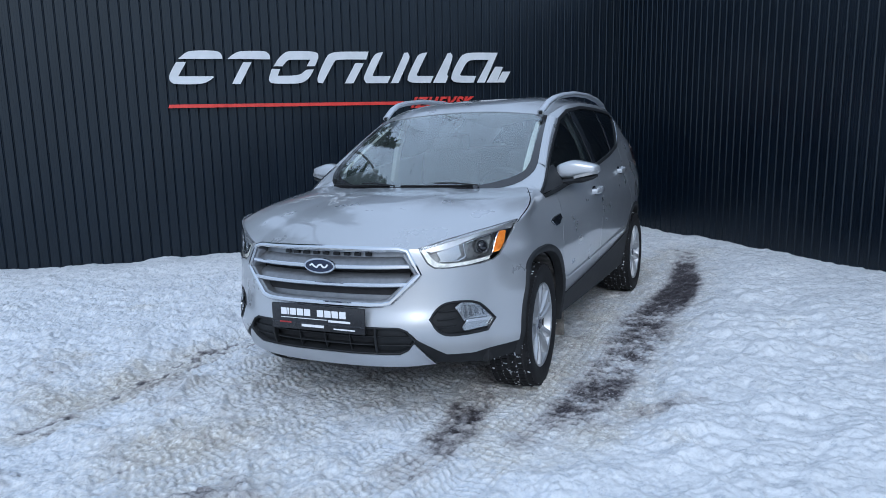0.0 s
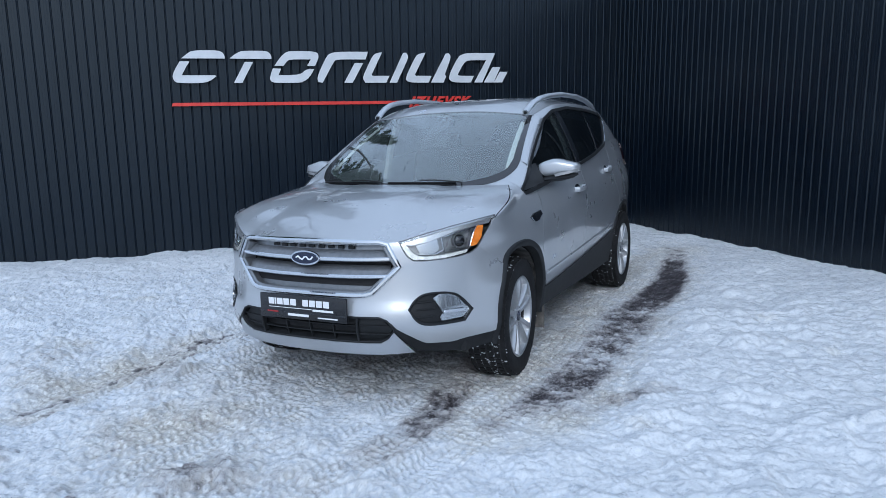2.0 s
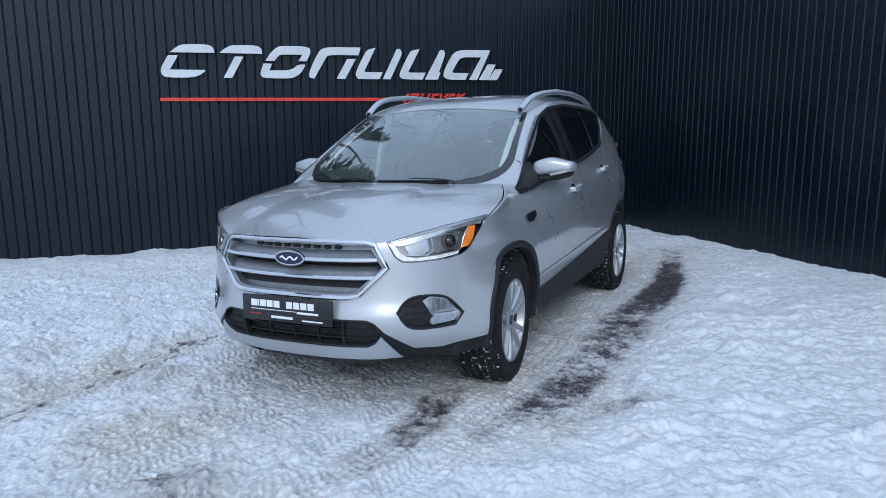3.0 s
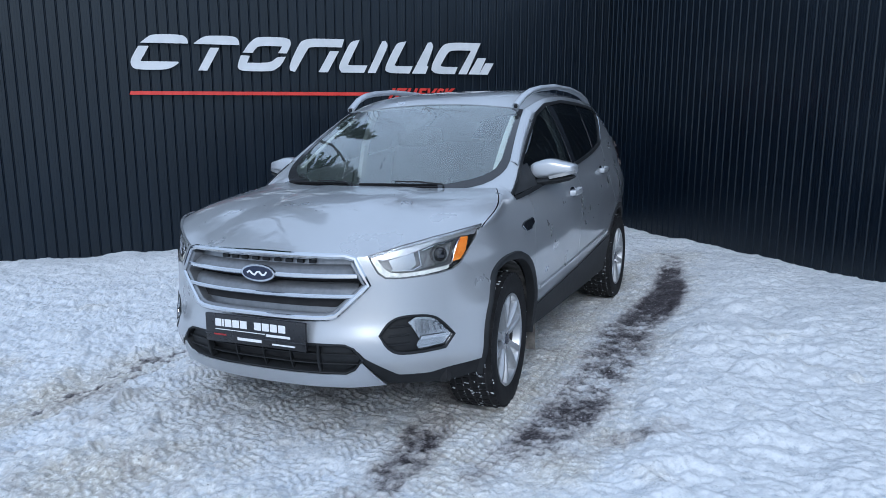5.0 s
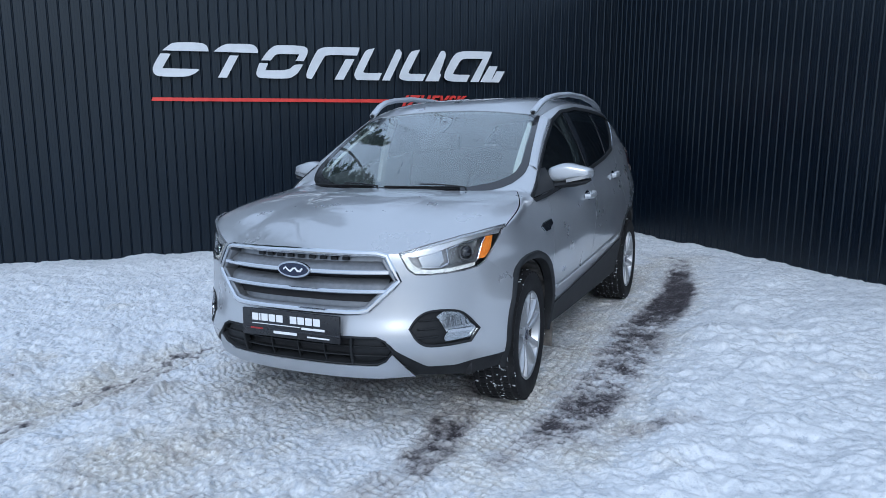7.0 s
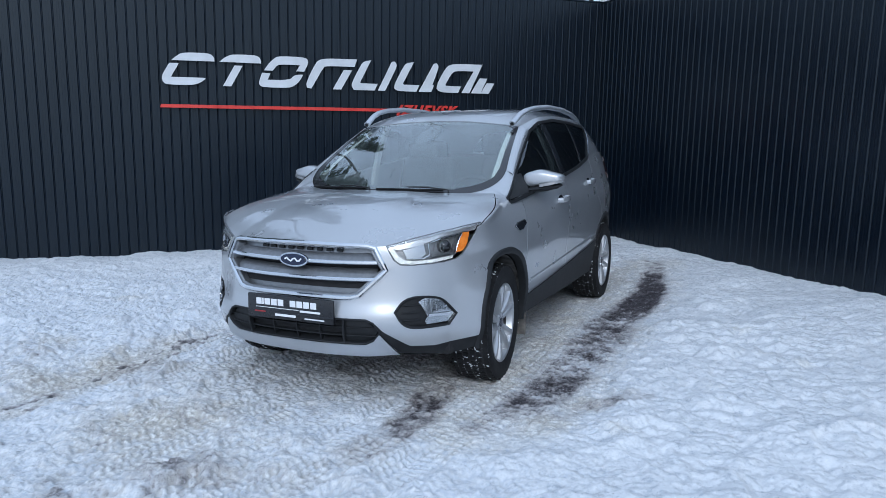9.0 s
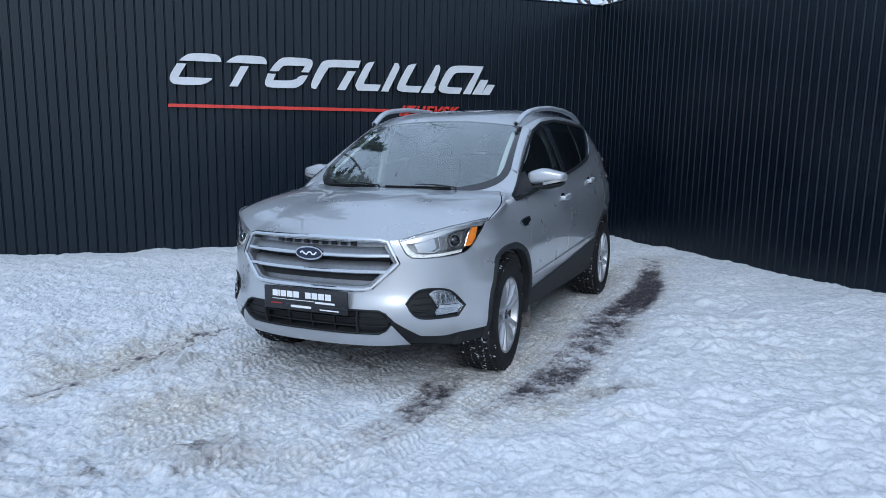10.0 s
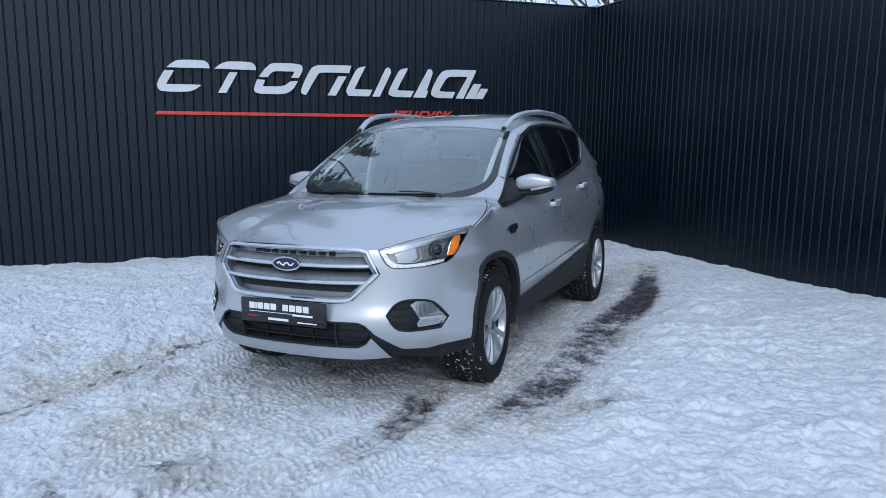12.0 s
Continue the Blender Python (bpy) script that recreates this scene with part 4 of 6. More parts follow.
def grille_bar(z, half, tall, name, drop):
    us, vs = span(-half, half, 0.03), [0, 0.2, 0.5, 0.8, 0.93, 1.0]

    def fn(s, v):
        out = [-0.055, -0.03, -0.016, -0.006, 0.002, -0.004][vs.index(v)]
        ends = max(0, abs(s) - half + 0.05) * 0.25
        return skin(s, z + tall * (0.5 - v) * (1 - max(0, abs(s) - half + 0.06) * 2) + drop * s * s, out - ends)
    body = part(name, thick(sheet(fn, us, vs), 0.012), grille_silver, grille, "satin silver grille bar", 40)
    part("chrome_edge", front_strip([(s * 0.99, z - tall * 0.42 + drop * s * s) for s in us], 0.019, 0.014, 0.006, False), chrome, grille, "bright chrome lower edge")


grille_bar(0.803, 0.462, 0.060, "upper_bar", 0.02)
grille_bar(0.716, 0.455, 0.058, "lower_bar", 0.02)
part("upper_panel", front_panel([(-0.42, 0.856), (0.42, 0.856), (0.44, 0.842), (0.45, 0.822), (-0.45, 0.822), (-0.44, 0.842)], -0.046), grille_silver, grille, "satin silver slotted panel")
part("lower_sill", front_panel([(-0.41, 0.656), (0.41, 0.656), (0.36, 0.62), (0.27, 0.606), (-0.27, 0.606), (-0.36, 0.62)], -0.045), grille_silver, grille, "satin silver lower bar")
part("mesh", front_panel([(-0.43, 0.69), (0.43, 0.69), (0.39, 0.645), (-0.39, 0.645)], -0.036), dark, grille, "black mesh")
for i in range(9):
    part("slot", block((0.034, 0.012, 0.015), skin(-0.24 + i * 0.06, 0.842, -0.037), 0.002), black_plastic, grille)
badge = part("badge", slab([(0.088 * math.cos(a), 0.038 * math.sin(a)) for a in np.linspace(0, 2 * math.pi, 41)[:-1]], 0.012, frame=lambda a, b, c: (a, 0.022 - c, 0.781 + b)), chrome, car, "blue oval badge with chrome rim")
part("badge_field", slab([(0.078 * math.cos(a), 0.030 * math.sin(a)) for a in np.linspace(0, 2 * math.pi, 41)[:-1]], 0.003, frame=lambda a, b, c: (a, 0.0095 - c, 0.781 + b)), badge_blue, badge, "dark blue oval")
part("badge_mark", sweep([(-0.052 + 0.013 * i, 0.0045, 0.781 + 0.009 * math.sin(i * 1.7)) for i in range(9)], box_of(0.008, 0.003), up=(0, -1, 0)), plate_white, badge, "white flowing mark")

# number plate holder
plate = part("number_plate", block((0.536, 0.018, 0.128), (0, -0.027, 0.528), 0.006), plate_black, car, "black dealer plate with white bars")
face_y = -0.0375
for x, w in ((-0.192, 0.034), (-0.166, 0.01), (-0.138, 0.036), (-0.096, 0.036), (-0.054, 0.036), (0.022, 0.036), (0.064, 0.036), (0.106, 0.036), (0.149, 0.036)):
    part("white_bar", block((w, 0.003, 0.034), (x, face_y, 0.554), 0.001, 1), plate_white, plate)
part("white_line", block((0.27, 0.003, 0.003), (-0.075, face_y, 0.5235)), plate_white, plate)
part("white_bar", block((0.125, 0.003, 0.011), (0.128, face_y, 0.5195), 0.001, 1), plate_white, plate)
part("white_bar", block((0.13, 0.003, 0.013), (-0.025, face_y, 0.4885), 0.001, 1), plate_white, plate)
part("white_bar", block((0.12, 0.003, 0.007), (0.155, face_y, 0.4825), 0.001, 1), plate_white, plate)
part("red_bar", block((0.07, 0.003, 0.008), (-0.185, face_y, 0.4995), 0.001, 1), plate_red, plate)
part("lower_edge", block((0.536, 0.02, 0.006), (0, -0.0285, 0.503 - 0.002), 0.001, 1), gloss_black, plate)

# fog lamps
for k in both:
    bez = part("fog_bezel", front_panel([(k * a, b) for a, b in FOG], -0.022), black_plastic, car, "black fog lamp surround")
    part("bezel_rim", front_strip([(k * a, b) for a, b in FOG], 0.014, 0.018, -0.007), black_plastic, bez)
    for z in (0.485, 0.525, 0.562):
        part("slat", front_strip([(k * 0.60, z), (k * 0.70, z)], 0.006, 0.012, -0.014, False), black_plastic, bez)
    fl = part("fog_lamp", front_panel([(k * a, b) for a, b in FOG_LAMP], -0.012, 0.01), reflector, car, "bright reflector fog lamp")
    for i in range(5):
        s0 = 0.735 + i * 0.03
        part("lens_rib", front_strip([(k * s0, 0.525), (k * (s0 - 0.012), 0.582 - 0.004 * i * i * 0.5)], 0.012, 0.008, -0.006, False), reflector, fl)
    part("lower_lens", front_panel([(k * a, b) for a, b in ((0.75, 0.512), (0.875, 0.508), (0.868, 0.494), (0.745, 0.498))], -0.003, 0.01), chrome, fl)
    part("lens", front_panel([(k * a, b) for a, b in FOG_LAMP], 0.0, 0.01, 0.002), clear, fl).visible_shadow = False

# headlamps
for k in both:
    lamp = part("headlight", front_panel([(k * a, b) for a, b in LAMP], -0.05, 0.012), lamp_inner, car, "clear headlight with amber indicator")
    top = [(0.50, 0.863), (0.63, 0.899), (0.785, 0.930), (1.095, 0.963), (1.06, 0.925), (0.955, 0.925), (0.80, 0.905), (0.65, 0.862), (0.56, 0.845)]
    part("upper_strip", front_panel([(k * a, b) for a, b in top], -0.012), silver, lamp, "silver brow")
    part("daytime_strip", front_panel([(k * a, b) for a, b in ((0.506, 0.857), (0.546, 0.796), (0.577, 0.774), (0.641, 0.770), (0.757, 0.775), (0.88, 0.79), (0.90, 0.808), (0.76, 0.792), (0.65, 0.787), (0.597, 0.792), (0.567, 0.811), (0.526, 0.861))], -0.008), white_lamp, lamp, "white light strip")
    part("indicator", front_panel([(k * a, b) for a, b in AMBER], -0.008, 0.008), amber, lamp, "amber indicator")
    part("reflector", front_panel([(k * a, b) for a, b in ((0.585, 0.845), (0.70, 0.875), (0.72, 0.82), (0.69, 0.80), (0.61, 0.803))], -0.025), reflector, lamp, "high beam reflector")
    part("dark_mask", front_panel([(k * a, b) for a, b in ((0.735, 0.885), (0.84, 0.905), (0.93, 0.91), (0.90, 0.815), (0.75, 0.80))], -0.035), lamp_grey, lamp, "grey lamp inside")
    c, n = skin(k * 0.835, 0.855, -0.012), (skin(k * 0.835, 0.855, 1) - skin(k * 0.835, 0.855))
    turn = n.to_track_quat("X", "Z").to_matrix().to_4x4()
    part("projector", lathe([(0.0, -0.03), (0.038, -0.03), (0.038, 0.004), (0.033, 0.004), (0.031, -0.004)], 28), lamp_grey, lamp, "round projector lens", m=Matrix.Translation(c) @ turn)
    part("lens_ball", lathe([(0.031, -0.002), (0.027, 0.006), (0.018, 0.012), (0.008, 0.015), (0.0, 0.0155)], 24), gloss_black, lamp, "dark glass lens", m=Matrix.Translation(c) @ turn)
    part("divider", front_strip([(k * 0.905, 0.82), (k * 0.93, 0.89), (k * 0.95, 0.918), (k * 0.80, 0.897), (k * 0.735, 0.88)], 0.006, 0.012, -0.012, False), chrome, lamp)
    part("divider", front_strip([(k * 0.72, 0.88), (k * 0.738, 0.815), (k * 0.70, 0.797), (k * 0.60, 0.80)], 0.006, 0.012, -0.014, False), chrome, lamp)
    part("surround", front_strip([(k * a, b) for a, b in LAMP], 0.004, 0.010, -0.003), lamp_grey, lamp)
    part("lens", front_panel([(k * a, b) for a, b in LAMP], 0.001, 0.012, 0.002), clear, lamp).visible_shadow = False


# bonnet
ridge_at = lambda v: 0.20 + 0.27 * v


def bonnet(s, v):
    f = Vector(fascia(s, lamp_top(s) + 0.004))
    t = s / 1.10
    r = abs(t)
    b = Vector((0.702 * t, 0.962 + 0.155 * t * t, 1.083 + 0.002 * t * t))
    roll = math.sin(math.pi * v) * r ** 5
    p = f.lerp(b, v)
    p.z = f.z + (b.z - f.z) * (v + 0.10 * math.sin(math.pi * v)) + 0.020 * math.sin(math.pi * min(1, v * 1.02)) * (1 - 0.75 * t * t)
    # raised middle with a crease along each side
    d = min(1.0, max(0.0, (ridge_at(v) - r) / 0.20))
    p.z += 0.007 * (1 - (1 - d) ** 2) * smooth(0.10, 0.6, v)
    p.z -= 0.016 * (1 - v) ** 8 + 0.020 * roll
    p.x += math.copysign(0.040 * roll, t)
    return p


def bonnet_grid(u, v):
    """The same, with its grid lines along the creases."""
    r, k = abs(u), ridge_at(v)
    t = r * k / 0.4 if r < 0.4 else k + (r - 0.4) * (0.998 - k) / 0.6
    return bonnet(math.copysign(1.10 * t, u), v)


part("bonnet", thick(sheet(bonnet_grid, span(-1, 1, 0.0166666), [x ** 1.15 for x in span(0, 1, 0.02)]), 0.004), silver, car, sharp=60)


seam_m, seam_r = 2.17, 3.17
sill_z = lambda y: 0.34 + 0.07 * y


def body_x(y, z):
    return float(flank(y, z))


arch_lines = [[arch_at(h, a) for a in np.linspace(-0.3, 3.5, 120)] for h in (HUB_F, HUB_R)]
side_lines = arch_lines + [[(y, belt(y) - 0.004) for y in span(1.1, 4.5, 0.05)], [(y, sill_z(y)) for y in span(1.1, 3.4, 0.1)]]
rear_cut = [(seam_r + float(smooth(1.0, 0.80, z)) * 0.2, z) for z in span(0.4, 1.35, 0.02)]
rear_edge = lambda z: float(np.interp(z, [b for a, b in rear_cut], [a for a, b in rear_cut]))


def nose_x(y, z):
    """Half the width near the nose, where the front skin turns into the side."""
    r = float(np.interp(y, NOSE_Y, NOSE_R))
    k = float(smooth(0.57, 0.67, y))
    return fascia(r, z)[0] * (1 - k) + body_x(y, z) * k


NOSE_R = np.linspace(0.3, RUN[-1], 200)
NOSE_Y = [float(plan_y(r)) for r in NOSE_R]


def flank_part(name, y0, y1, z0, z1, keep, k, mat=silver, out=0.0, step=0.014, parent=None, label="", more=(), extra=None):
    bm = sheet(lambda y, z: (body_x(y, z) + out, y, z), span(y0, y1, step), span(z0, z1, step), lambda y, z, p: keep(y, z), edges=side_lines + list(more))
    if extra:
        extra(bm)
    thick(bm, 0.004)
    for v in bm.verts:
        if v.co.y < 0.75:
            v.co.z = min(v.co.z, 0.978 + 0.32 * max(0, v.co.y - 0.55))
    return part(name, sided(bm, k), mat, parent or car, label, 60)


SEAM = [(1.245, 0.36), (1.235, 0.45), (1.19, 0.60), (1.183, 0.675), (1.205, 0.80), (1.243, 0.898), (1.299, 0.978), (1.312, 1.05), (1.312, 1.2)]
door_cut = lambda z: float(np.interp(z, [b for a, b in SEAM], [a for a, b in SEAM]))
wing_top = lambda y: 0.945 + 0.03 * float(smooth(0.6, 0.95, y)) + 0.056 * float(smooth(0.85, 1.133, y)) if y < 1.133 else belt(y) - 0.004
wing_nose = [(0.39, 0.838), (0.44, 0.806), (0.607, 0.682), (0.7, 0.61)]
wing_lamp = [(0.40, 0.79), (0.46, 0.865), (0.53, 0.94), (0.556, 0.968)]


def wing_keeps(y, z):
    if z > wing_top(y) or z < max(0.36, sill_z(y) if y > 1.2 else 0) or not off_arch(y, z) or y > door_cut(z) - 0.003:
        return False
    if y < 0.68 and z < float(np.interp(y, [0.39, 0.44, 0.607, 0.7], [0.838, 0.806, 0.682, 0.61])):
        return False
    return not (y < 0.556 and z > float(np.interp(y, [0.40, 0.46, 0.53, 0.556], [0.79, 0.865, 0.94, 0.968])))


def screen(t, v):
    b = Vector((0.737 * t, 0.985 + 0.165 * t * t, 1.082))
    a = Vector((0.612 * t, 1.905 - 0.055 * t * t, 1.553 - 0.045 * t * t))
    p = b.lerp(a, v)
    bow = 0.035 * math.sin(math.pi * v) * (1 - 0.4 * t * t)
    return p + Vector((0, -0.45, 0.9)) * bow


def side_at(y, z, out=0.0):
    return float(cabin(y, z)) + out, y, z


def glass_front(z):
    return float(np.interp(z, [1.03, 1.052, 1.202, 1.35, 1.482, 1.545, 1.574], [1.11, 1.12, 1.373, 1.658, 1.926, 2.13, 2.44]))


def drape(a, na, b, nb, u):
    """A point on a curve that leaves a and reaches b within their tangent planes."""
    w = b - a
    ta, tb = w - na * w.dot(na), w - nb * w.dot(nb)
    ta, tb = ta.normalized() * w.length * 1.1, tb.normalized() * w.length * 1.1
    return a * (1 + 2 * u) * (1 - u) ** 2 + ta * u * (1 - u) ** 2 + b * u * u * (3 - 2 * u) + tb * u * u * (u - 1)


def normal_of(fn, u, v, h=0.01):
    n = (Vector(fn(u + h, v)) - Vector(fn(u - h, v))).cross(Vector(fn(u, v + h)) - Vector(fn(u, v - h))).normalized()
    return n if n.z > 0 else -n


def wing_shoulder(bm):
    """From the wing's side up to the bonnet's edge, and on to the windscreen's foot."""
    rows = []
    for v in span(0, 1, 0.04):
        b = bonnet(1.10, v) + Vector((0.004, 0, -0.002))
        y = min(max(b.y, 0.553), 1.132)
        zt = min(wing_top(y), b.z - 0.004)
        slope = (body_x(y, zt + 0.01) - body_x(y, zt - 0.01)) / 0.02
        rows.append((Vector((body_x(y, zt), y, zt)), Vector((1, 0, -slope)).normalized(), b, normal_of(bonnet, 1.08, min(max(v, 0.03), 0.97))))
    foot_n, tip_n = rows[-1][3], normal_of(screen, 0.88, 0.072)
    for f in (0.3, 0.6):
        z = 1.028 + 0.002 * f
        rows.append((Vector(side_at(1.125, z)), rows[-1][1], rows[-1][2].lerp(screen(0.90, 0.072), 0.3 if f < 0.5 else 0.45), foot_n.lerp(tip_n, f).normalized()))
    for z, t, v in ((1.031, 0.90, 0.072), (1.055, 0.925, 0.10), (1.085, 0.95, 0.13), (1.12, 0.97, 0.165), (1.145, 0.985, 0.20), (1.162, 0.995, 0.25), (1.178, 1.0, 0.285)):
        y = max(1.125, glass_front(z) - 0.004)
        slope = (cabin(y, z + 0.01) - cabin(y, z - 0.01)) / 0.02
        rows.append((Vector(side_at(y, z)), Vector((1, 0, -slope)).normalized(), screen(t, v), normal_of(screen, t - 0.02, v)))
    sheet(lambda i, u: drape(*rows[i], u), list(range(len(rows))), span(0, 1, 0.1), bm=bm)


for k in both:
    wing = flank_part("wing", 0.43, 1.33, 0.36, 1.12, wing_keeps, k, more=[wing_nose, wing_lamp, [(a - 0.003, b) for a, b in SEAM], [(y, wing_top(y)) for y in span(0.5, 1.2, 0.05)]], extra=wing_shoulder)
    vent = [(1.03, 0.899), (1.085, 0.916), (1.212, 0.926), (1.216, 0.902), (1.15, 0.879), (1.068, 0.874)]
    part("wing_vent", sided(slab(vent, 0.012, frame=lambda a, b, c: (body_x(a, b) + c - 0.002, a, b)), k), gloss_black, wing, "small black side vent")
    part("vent_edge", sided(sweep([(body_x(a, b) + 0.011, a, b) for a, b in vent[4:] + vent[:1]], box_of(0.006, 0.005), up=(1, 0, 0)), k), chrome, wing)
    top_f = lambda y, z: sill_z(y) < z < belt(y) - 0.004 and off_arch(y, z)
    door_f = flank_part("front_door", 1.17, seam_m - 0.003, 0.40, 1.2, lambda y, z: top_f(y, z) and y > door_cut(z) + 0.003, k, more=[[(a + 0.003, b) for a, b in SEAM]])
    part("drive_emblem", sided(sweep([(body_x(1.42, 0.61) + 0.003, 1.395, 0.600), (body_x(1.42, 0.61) + 0.004, 1.41, 0.622), (body_x(1.42, 0.61) + 0.004, 1.425, 0.603), (body_x(1.44, 0.61) + 0.003, 1.45, 0.620)], box_of(0.010, 0.005), up=(1, 0, 0)), k), chrome, door_f, "small bright emblem")
    door_r = flank_part("rear_door", seam_m + 0.002, seam_r + 0.25, 0.40, 1.3, lambda y, z: top_f(y, z) and y < rear_edge(z) - 0.003, k, more=[[(a - 0.003, b) for a, b in rear_cut]])
    flank_part("rear_quarter", seam_r, 4.46, 0.40, 1.33, lambda y, z: off_arch(y, z) and z < belt(y) - 0.004 and y > rear_edge(z) + 0.003 and z > 0.55, k, more=[[(a + 0.003, b) for a, b in rear_cut]])
    for d, y in ((door_f, 1.965), (door_r, 2.97)):
        hz = 1.005 if d is door_f else 1.09
        base = part("door_handle", sided(sweep([(body_x(y + u, hz) + h, y + u, hz + 0.012 * u / 0.2) for u, h in ((-0.09, 0.0), (-0.075, 0.028), (-0.03, 0.04), (0.05, 0.04), (0.085, 0.03), (0.1, 0.0))], ring_of(10, 0.017, 0.010), up=(1, 0, 0)), k), silver, d, "silver door handle")
        part("handle_cup", sided(slab([(0.055 * math.cos(a), 0.03 * math.sin(a)) for a in np.linspace(0, 6.28, 20)[:-1]], 0.004, frame=lambda a, b, c: (body_x(y + a, hz + b) - 0.001 + c, y - 0.02 + a, hz + b)), k), gloss_black, d)
    # sill and arch trims
    low = lambda y: 0.335 - 0.01 * y
    part("sill_trim", sided(thick(sheet(lambda y, z: (body_x(y, z) + 0.012 - 0.25 * max(0, 0.32 - z), y, z), span(1.2, 3.3, 0.02), span(0.28, 0.60, 0.014), lambda y, z, p: low(y) < z < sill_z(y) + 0.012 and off_arch(y, z, 0.43), edges=[[(y, low(y)) for y in (1.1, 3.4)], [(y, sill_z(y) + 0.012) for y in (1.1, 3.4)]]), 0.006), k), black_plastic, car, "black plastic sill trim", 60)
    part("door_moulding", sided(sweep([(body_x(y, 0.46 + 0.053 * y) + 0.004, y, 0.46 + 0.053 * y) for y in span(1.3, 3.1, 0.1)], [(-0.012, -0.004), (0.012, -0.004), (0.006, 0.006), (-0.006, 0.006)], up=(1, 0, 0)), k), silver, car, "pressed lower door line")
    for hub in (HUB_F, HUB_R):
        us = [radians(a) for a in range(-8, 189, 2)]

        def arch(a, v, hub=hub):
            r = [0.406, 0.412, 0.428, 0.446, 0.452][v]
            if hub == HUB_F and r < 0.44:
                r += (0.44 - r) * 0.6 * max(0.0, math.cos(a)) ** 0.5
            y, z = arch_at(hub, a, r)
            out = [-0.04, 0.004, 0.012, 0.010, -0.004][v]
            x = nose_x(y, max(0.30, z)) if hub == HUB_F and y < 0.67 else body_x(y, max(0.30, z))
            return x + out, y, z
        part("arch_trim", sided(thick(sheet(arch, us, [0, 1, 2, 3, 4]), 0.003), k), black_plastic, car, "black plastic wheel arch trim", 50)
        part("wheel_housing", sided(thick(sheet(lambda a, x: (x, hub - 0.40 * math.cos(a), HUB_Z + 0.40 * math.sin(a)), [radians(q) for q in range(0, 181, 6)], [0.56, 0.7, 0.84]), 0.004), k), dirty_liner, car, "dark wheel housing")

# cabin: windscreen, roof, pillars, side glass
ts = span(-1, 1, 0.05)
FRIT = [(0.0, 0.02), (0.5, 0.022), (0.6, 0.035), (0.77, 0.085), (0.87, 0.145), (0.91, 0.195), (0.94, 0.31), (0.955, 0.8), (0.95, 0.92), (0.93, 0.965), (0.88, 0.984), (0.0, 0.984)]
OVAL = [(-0.01 + 0.10 * math.cos(a), 0.76 + 0.17 * math.sin(a)) for a in np.linspace(0, 2 * math.pi, 40)]
CORNER = [(0.70, 0.0), (0.77, 0.008), (0.84, 0.033), (0.90, 0.072), (0.95, 0.13), (0.985, 0.20), (1.0, 0.28)]
cut_corner = lambda t, v: v < float(np.interp(abs(t), [a for a, b in CORNER], [b for a, b in CORNER]))
corner_lines = [CORNER, [(-a, b) for a, b in CORNER]]
frit_lines = [FRIT, [(-a, b) for a, b in FRIT]]
wind = part("windscreen", thick(sheet(screen, span(-1, 1, 0.025), span(0, 1, 0.025), lambda t, v, p: not cut_corner(t, v), edges=corner_lines), 0.005), windscreen_glass, car, "clear windscreen with a dark border")
wind.visible_shadow = False


def border(t, v):
    p = screen(t, v)
    return p + Vector((0, -0.45, 0.9)) * 0.002


part("screen_border", thick(sheet(border, span(-1, 1, 0.0125), span(0, 1, 0.0125), lambda t, v, p: not cut_corner(t, v) and not inside(FRIT, abs(t), v), edges=corner_lines + frit_lines), 0.001), printed_border, wind, "black printed border")
behind = lambda t, v, d: screen(t, v) + Vector((0, 0.45, -0.9)) * d
part("mirror_pad", thick(sheet(lambda t, v: behind(t, v, 0.012), span(-0.15, 0.12, 0.0125), span(0.56, 0.96, 0.0125), lambda t, v, p: inside(OVAL, t, v), edges=[OVAL]), 0.002), dark, wind, "dark pad of the mirror")
for k in both:
    part("pillar_trim", sided(thick(sheet(lambda v, u: behind(0.875 + 0.045 * u, v, 0.03), span(0.22, 0.93, 0.05), [0, 0.5, 1]), 0.003), k), trim_beige, wind, "pale pillar trim")
part("cowl", thick(sheet(lambda t, v: (0.64 * t, 0.945 + 0.13 * t * t + 0.06 * v, 1.064 + 0.006 * v), ts, span(0, 1, 0.25)), 0.006), black_plastic, car, "black cowl under the windscreen")


def roof(t, y):
    h = roof_half(y)
    z = roof_mid(y) + (roof_edge(y) - roof_mid(y)) * abs(t) ** 4
    head = 0.045 * t * t * float(smooth(2.2, 1.9, y))
    front, base = screen(t, 1.0) + Vector((0, 0, 0.004)), Vector((roof_half(1.9) * t, 1.9 - 0.045 * t * t, roof_mid(1.9) + (roof_edge(1.9) - roof_mid(1.9)) * abs(t) ** 4))
    return Vector((h * t, y - head, z)) + (front - base) * float(smooth(2.25, 1.9, y))


roof_rim = lambda y: roof_edge(y) + (1.512 - roof_edge(1.9)) * float(smooth(2.25, 1.9, y))
part("roof", thick(sheet(roof, span(-1, 1, 0.04), [1.9] + span(1.92, 4.15, 0.05)), 0.006), silver, car, sharp=60)
# outline of the side glass (y, z)
GLASS = [(1.112, 1.03), (1.5, 1.09), (2.167, 1.168), (2.643, 1.221), (3.07, 1.283), (3.12, 1.308), (3.42, 1.47), (3.45, 1.51), (3.40, 1.545), (2.88, 1.567), (2.44, 1.574), (2.13, 1.545), (1.926, 1.482), (1.658, 1.350), (1.373, 1.202), (1.12, 1.052)]


def pillar_line(v):
    """The windscreen's edge from foot to roof."""
    return screen(1.0, v)


